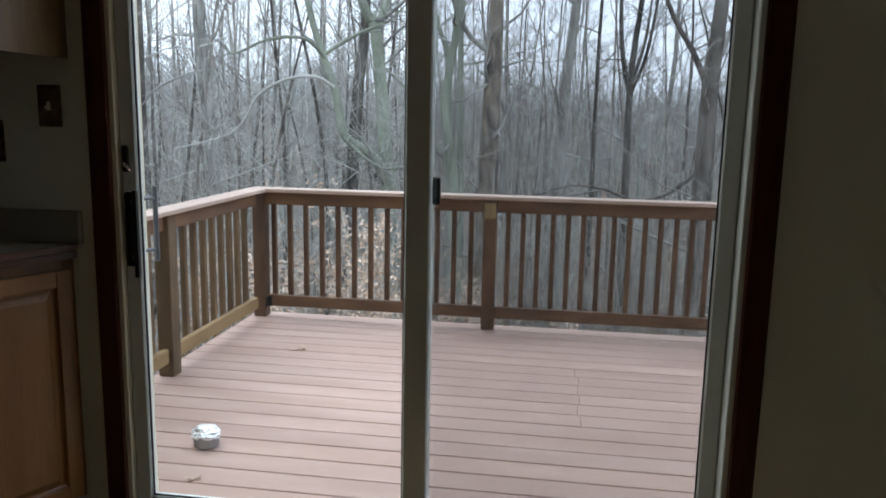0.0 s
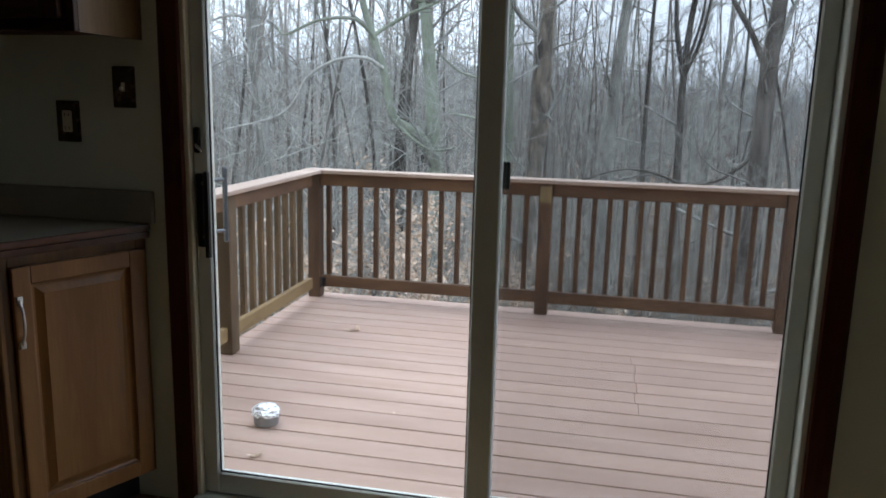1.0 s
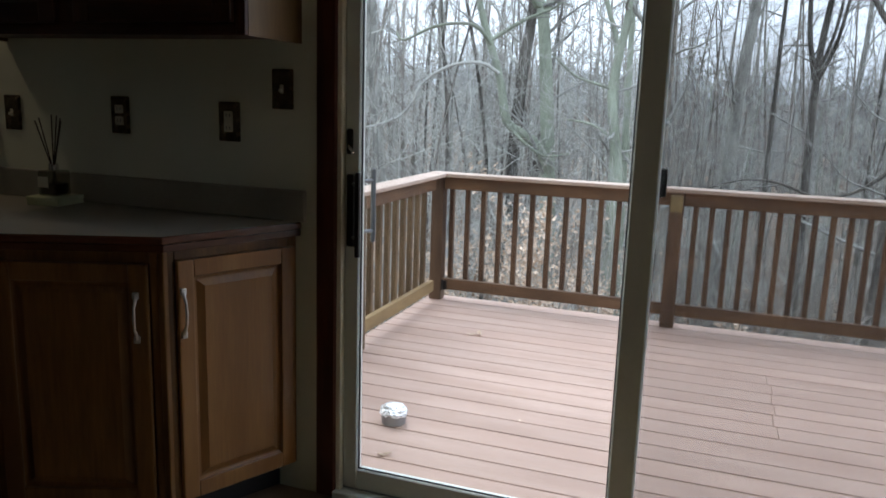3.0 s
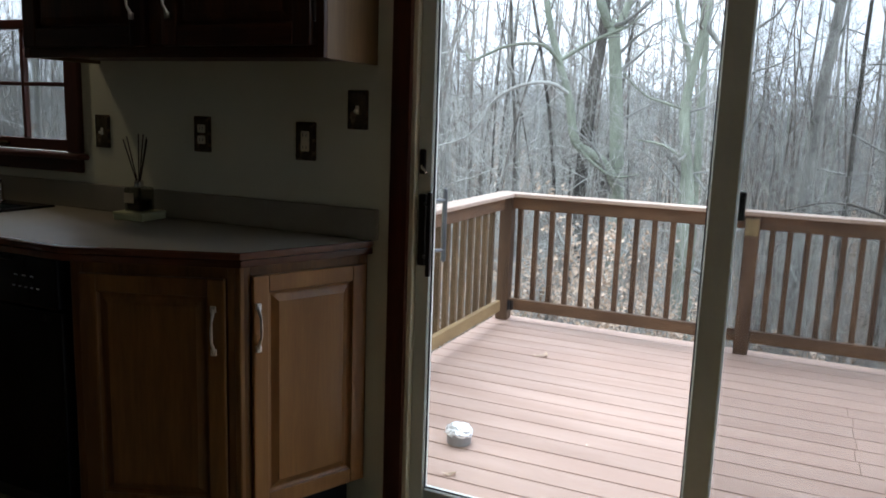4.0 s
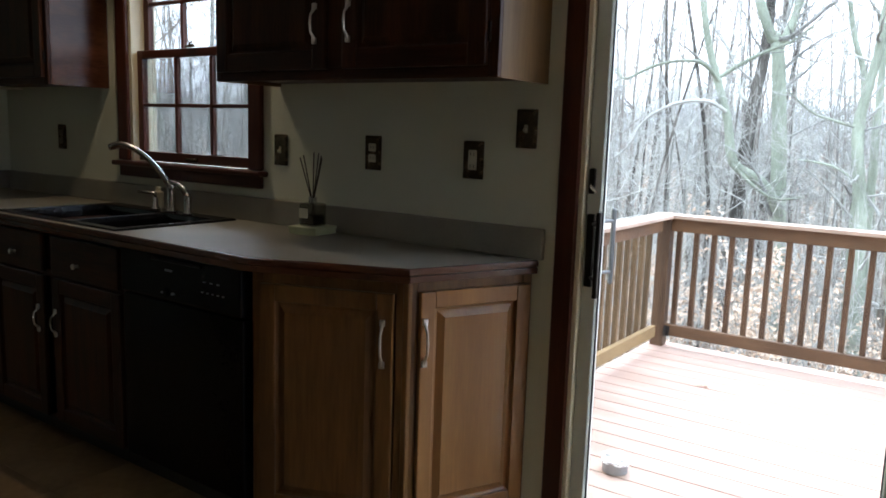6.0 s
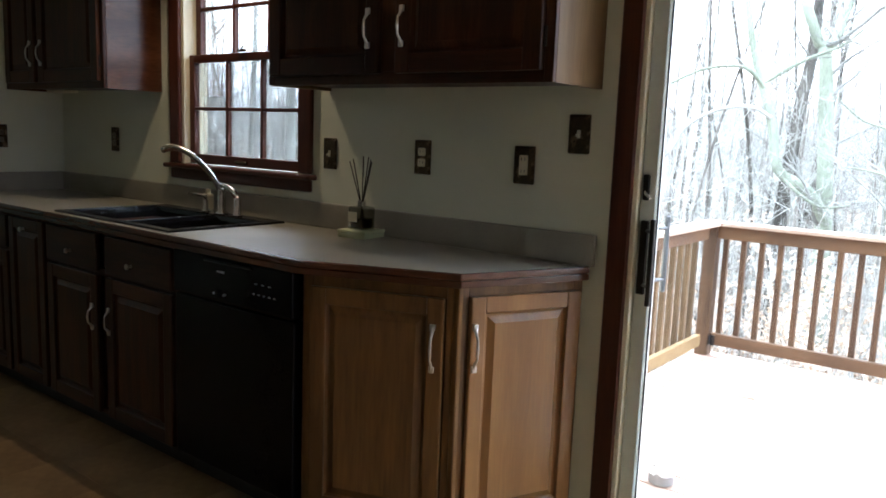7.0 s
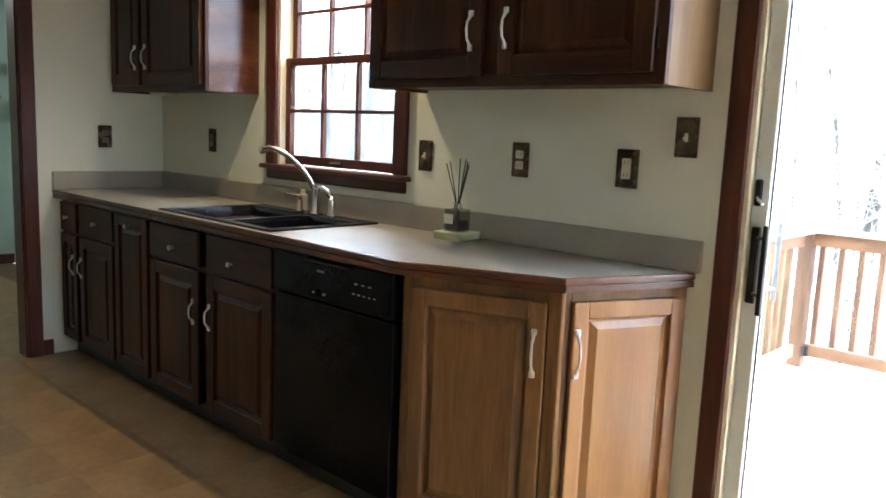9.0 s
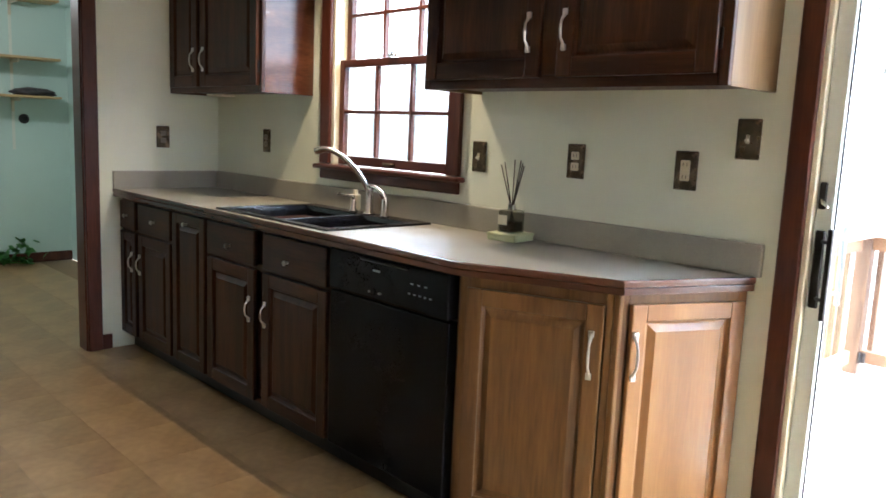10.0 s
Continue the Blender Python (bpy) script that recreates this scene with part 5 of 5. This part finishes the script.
# ---- reed diffuser on a box ----
dif = thing("gift_box", (-0.814, -0.10, 0.9145), "flat pale green card box on the worktop", "box")
DM = Matrix.Translation((-0.814, -0.10, 0.9145)) @ Matrix.Rotation(radians(6), 4, "Z")
part("box_body", box(-0.063, 0.063, -0.062, 0.062, 0.0, 0.026, 0.002, m=DM), PALE_GREEN, dif)
part("box_lid", box(-0.065, 0.065, -0.064, 0.064, 0.018, 0.029, 0.002, m=DM), PALE_GREEN, dif)
jar = thing("reed_diffuser", (-0.814, -0.10, 0.9435), "square glass reed diffuser with dark oil and reeds", "diffuser")
JM = Matrix.Translation((-0.814, -0.10, 0.9435)) @ Matrix.Rotation(radians(6), 4, "Z")
gb = part("glass_jar", box(-0.036, 0.036, -0.036, 0.036, 0.0, 0.085, 0.007, m=JM, seg=2), JAR_GLASS, jar, "clear square glass jar")
gb.visible_shadow = False
part("oil", box(-0.031, 0.031, -0.031, 0.031, 0.005, 0.042, 0.004, m=JM), AMBER, jar, "dark oil")
part("jar_label", box(-0.034, 0.006, -0.0385, -0.0365, 0.03, 0.066, m=JM), PAPER, jar, "cream paper label")
part("neck", lathe([(0.016, 0.0), (0.016, 0.02), (0.013, 0.024)], (-0.814, -0.10, 0.9435 + 0.085), 16), CHROME, jar)
for k in range(7):
    a = radians(-70 + 24 * k)
    lean = 0.06 * math.sin(a * 0.9) + 0.012
    yy = 0.03 * math.cos(3 * a)
    part("reed", tube([(-0.814 - 0.3 * lean, -0.10 - 0.3 * yy, 0.97), (-0.814 + lean, -0.10 + yy, 1.195 + 0.010 * (k % 3))], 0.0022, 5), REED, jar)

# ---- wall plates ----
def wall_plate(x0, x1, z0, z1, kind_name, label, m=None):
    w = thing(kind_name, ((x0 + x1) / 2, 0, (z0 + z1) / 2) if m is None else tuple(m @ Vector(((x0 + x1) / 2, 0, (z0 + z1) / 2))), label, "wall plate", "wall plates above the worktop")
    m = m or face_frame((0, 0), (1, 0))
    part("plate", box(x0, x1, 0.0, 0.006, z0, z1, 0.0025, m=m), PLATE, w, "antique brass cover plate")
    bm = box(x0 + 0.006, x1 - 0.006, 0.0055, 0.008, z0 + 0.006, z1 - 0.006, 0.0015, m=m)
    part("plate_field", bm, PLATE, w)
    return w, m, (x0 + x1) / 2, (z0 + z1) / 2


def socket(x0, x1, z0, z1, label, m=None, device=IVORY, word="ivory outlet"):
    w, m, xc, zc = wall_plate(x0, x1, z0, z1, "wall_socket", label, m)
    for s in (-1, 1):
        z = zc + 0.0195 * s
        d = part("outlet", box(xc - 0.0165, xc + 0.0165, 0.007, 0.011, z - 0.0142, z + 0.0142, 0.004, m=m, seg=2), device, w, word)
        for u in (-0.0065, 0.0065):
            part("slot", box(xc + u - 0.001, xc + u + 0.001, 0.0105, 0.0115, z - 0.004, z + 0.006, m=m), BLACK_MATT, d)
    merge_screw(w, m, xc, zc)


def merge_screw(w, m, xc, zc):
    bm = lathe([(0.003, 0.0), (0.0028, 0.0015), (0.001, 0.002)], (xc, 0.0075, zc), 8, axis=(0, 1, 0))
    bm.transform(m)
    part("screw", bm, PLATE, w)


def gfci(x0, x1, z0, z1, label):
    w, m, xc, zc = wall_plate(x0, x1, z0, z1, "wall_socket", label)
    d = part("outlet", box(xc - 0.0165, xc + 0.0165, 0.007, 0.0115, zc - 0.033, zc + 0.033, 0.003, m=m), IVORY, w, "ivory safety outlet")
    for s in (-1, 1):
        for u in (-0.0065, 0.0065):
            part("slot", box(xc + u - 0.001, xc + u + 0.001, 0.011, 0.0122, zc + 0.02 * s - 0.005, zc + 0.02 * s + 0.005, m=m), BLACK_MATT, d)
    for u in (-0.005, 0.005):
        part("test_button", box(xc + u - 0.004, xc + u + 0.004, 0.011, 0.013, zc - 0.004, zc + 0.004, 0.001, m=m), IVORY, d)


def toggle(x0, x1, z0, z1, label, n=1):
    w, m, xc, zc = wall_plate(x0, x1, z0, z1, "light_switch", label)
    part("slot", box(xc - 0.006, xc + 0.006, 0.0075, 0.009, zc - 0.013, zc + 0.013, m=m), IVORY, w, "ivory toggle slot")
    bm = box(xc - 0.0045, xc + 0.0045, 0.008, 0.022, zc - 0.009, zc + 0.001, 0.002, m=m)
    part("toggle", bm, IVORY, w, "ivory toggle")


toggle(-0.012, 0.064, 1.262, 1.384, "antique brass light switch plate with ivory toggle")
gfci(-0.211, -0.130, 1.154, 1.279, "antique brass plate with ivory safety outlet")
socket(-0.645, -0.568, 1.160, 1.284, "antique brass plate with ivory double outlet")
toggle(-1.128, -1.052, 1.152, 1.275, "dark brass light switch plate beside the window")
socket(-2.772, -2.697, 1.154, 1.280, "antique brass plate with brown double outlet in the corner", None, BROWN, "brown outlet")
socket(0.308, 0.386, 1.148, 1.272, "antique brass plate with double outlet on the end wall", face_frame((XL, 0.0), (XL, -1.0)) @ Matrix.Diagonal((1, -1, 1, 1)), BROWN, "brown outlet")


# ---- wall cabinets ----
def wall_cabinet(x0, x1, doors, label, side_wood, frame_mid):
    c = thing("wall_cabinet", ((x0 + x1) / 2, -0.15, 1.46), label, "cabinet", "wall cabinets")
    z0, z1, yf = 1.46, 2.28, -0.30
    bm = box(x0, x0 + 0.018, yf + 0.018, -0.003, z0, z1)
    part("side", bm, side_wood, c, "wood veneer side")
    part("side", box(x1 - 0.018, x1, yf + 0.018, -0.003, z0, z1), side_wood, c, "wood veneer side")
    part("bottom", box(x0 + 0.018, x1 - 0.018, yf + 0.018, -0.003, z0 + 0.012, z0 + 0.026), CAB_H, c)
    part("back_panel", box(x0 + 0.018, x1 - 0.018, -0.02, -0.003, z0 + 0.026, z1), CAB_DARK, c)
    for a, b, low in ((x0, x0 + 0.03, z0), (x1 - 0.03, x1, z0), (frame_mid - 0.04, frame_mid + 0.04, z0 + 0.04)):
        part("frame_stile", box(a, b, yf, yf + 0.018, low, z1, 0.002), CAB_V, c)
    part("frame_rail", box(x0 + 0.03, x1 - 0.03, yf, yf + 0.018, z0, z0 + 0.04, 0.002), CAB_H, c)
    part("top", box(x0, x1, yf, -0.003, z1, z1 + 0.02), CAB_H, c)
    m = face_frame((-10.0, yf), (10.0, yf))
    for a, b, hx in doors:
        d = panel_door(c, m, U(a), U(b), 1.492, 2.26, hand=(U(hx), 1.58, 1.69), rail=0.06)
        hinge = b if hx < (a + b) / 2 else a
        bm = tube([(hinge + (0.005 if hinge == b else -0.005), yf - 0.006, 1.555), (hinge + (0.005 if hinge == b else -0.005), yf - 0.006, 1.61)], 0.005, 8)
        part("hinge", bm, BRONZE, d, "dark bronze hinge")
    return c


wall_cabinet(-1.108, 0.094, ((-1.085, -0.545, -0.590), (-0.475, 0.062, -0.445)), "dark brown wood wall cabinet with raised-panel doors", VENEER_LIT, -0.51)
wall_cabinet(XL + 0.001, -2.288, ((-3.27, -2.935, -2.972), (-2.895, -2.31, -2.858)), "dark brown wood wall cabinet beside the window", CAB_EDGE, -2.915)
bm = box(-2.98, -2.80, -0.24, -0.16, 1.446, 1.46, 0.003)
single("under_cabinet_light", bm, IVORY, "slim ivory light strip under the wall cabinet", "light")

# lamp over the sink
lamp = thing("ceiling_light", (-1.67, -0.26, 2.44), "small ceiling light over the sink", "light")
part("ceiling_plate", lathe([(0.06, 0.0), (0.06, -0.01), (0.03, -0.022)], (-1.67, -0.26, 2.439), 20), CHROME, lamp)
part("socket_cup", lathe([(0.02, 0.0), (0.02, -0.03), (0.015, -0.035)], (-1.67, -0.26, 2.418), 16), CHROME, lamp)

# ---- back room ----
plamp = thing("ceiling_light", (-5.0, -1.5, 2.44), "white globe ceiling light in the back room", "light")
part("ceiling_plate", lathe([(0.09, 0.0), (0.09, -0.012), (0.05, -0.02)], (-5.0, -1.5, 2.439), 24), IVORY, plamp)
BX = -6.36
for z in (1.445, 1.765, 2.25):
    sh = thing("wall_shelf", (BX + 0.12, -0.3, z), "pine wall shelf on white brackets", "shelf", "back room shelves")
    part("board", box(BX + 0.012, BX + 0.26, -1.9, -0.01, z, z + 0.019, 0.002), PINE_SHELF, sh)
    for y in (-1.6, -0.33):
        bm = box(BX + 0.004, BX + 0.012, y - 0.011, y + 0.011, z - 0.12, z - 0.001)
        box(BX + 0.012, BX + 0.22, y - 0.006, y + 0.006, z - 0.03, z - 0.001, bm=bm)
        part("bracket", bm, IVORY, sh, "white metal bracket")
for y in (-1.6, -0.33):
    single("shelf_standard", box(BX, BX + 0.004, y - 0.012, y + 0.012, 1.0, 2.35), VINYL, "white slotted shelf standard on the wall", "shelf rail", group="back room shelves")
bm = bmesh.new()
bmesh.ops.create_icosphere(bm, subdivisions=4, radius=1.0)
for v in bm.verts:
    k = 1 + 0.3 * noise.noise(v.co * 2.3) + 0.12 * noise.noise(v.co * 7.0)
    v.co = Vector((v.co.x * 0.08 * k, v.co.y * 0.17 * k, max(v.co.z, -0.6) * 0.04 * k))
bmesh.ops.translate(bm, verts=bm.verts, vec=(BX + 0.14, -0.20, 1.464 + 0.026))
single("folded_cloth", bm, CLOTH, "dark crumpled cloth on the pine shelf", "cloth", smooth=True)
single("wall_vent", lathe([(0.042, 0.0), (0.042, 0.008), (0.03, 0.012), (0.028, 0.002)], (BX, -0.246, 1.266), 24, axis=(1, 0, 0)), BLACK_MATT, "round black hole cover in the wall", "vent")
ivy = thing("ivy", (BX + 0.16, -0.42, 0.0), "green ivy sprig lying on the floor by the wall", "plant")
rng = random.Random(5)
bm = bmesh.new()
for k in range(46):
    c0 = Vector((BX + 0.16 + rng.gauss(0, 0.05), -0.42 + rng.gauss(0, 0.12), 0.04 + abs(rng.gauss(0, 0.08))))
    a, s = rng.uniform(0, 6.28), rng.uniform(0.03, 0.055)
    rot = Euler((rng.uniform(-0.9, 0.9), rng.uniform(-0.9, 0.9), a)).to_matrix()
    vs = [bm.verts.new(c0 + rot @ Vector(q) * s) for q in ((-0.2, -0.8, 0), (0.8, -0.3, 0.1), (1.1, 0.5, 0), (0.2, 0.35, -0.1), (-0.3, 1.0, 0), (-0.6, 0.1, 0.1))]
    bm.faces.new(vs)
bmesh.ops.solidify(bm, geom=bm.faces[:], thickness=0.002)
part("leaves", bm, GREEN, ivy)
part("stem", tube([(BX + 0.14, -0.82, 0.012), (BX + 0.17, -0.6, 0.05), (BX + 0.14, -0.4, 0.03), (BX + 0.18, -0.25, 0.015)], 0.006, 6), GREEN, ivy)

# ---- floor tiles ----
TILE = 0.335
tile_me = None
rest = bmesh.new()
ix0, iy0 = -0.02, -0.17
for i in range(-20, 14):
    for j in range(-16, 1):
        x0, y0 = ix0 + i * TILE, iy0 + (j - 1) * TILE
        x1, y1 = x0 + TILE, y0 + TILE
        if x0 > 4.4 or y0 < -5.1 or x1 < -6.3 or (x0 < XL and y0 < -2.5) or y1 > -0.02:
            continue
        near = -6.4 < x0 < 1.0 and -2.3 < y0 < -0.6 or (x0 < -3.4 and y0 > -2.3)
        if not near:
            box(x0 + 0.0006, x1 - 0.0006, y0 + 0.0006, y1 - 0.0006, -0.003, 0.0, bm=rest)
            continue
        if tile_me is None:
            bm = box(-TILE / 2 + 0.0006, TILE / 2 - 0.0006, -TILE / 2 + 0.0006, TILE / 2 - 0.0006, -0.003, 0.0)
            tile_me = bpy.data.meshes.new("tile")
            bm.to_mesh(tile_me)
            bm.free()
            tile_me.materials.append(FLOOR)
        o = new("tile", tile_me)
        o.parent = floor_ob
        o.location = (x0 + TILE / 2, y0 + TILE / 2, 0.0)
o = part("tiles", rest, FLOOR, floor_ob)
tagged(o, kind="stuff")
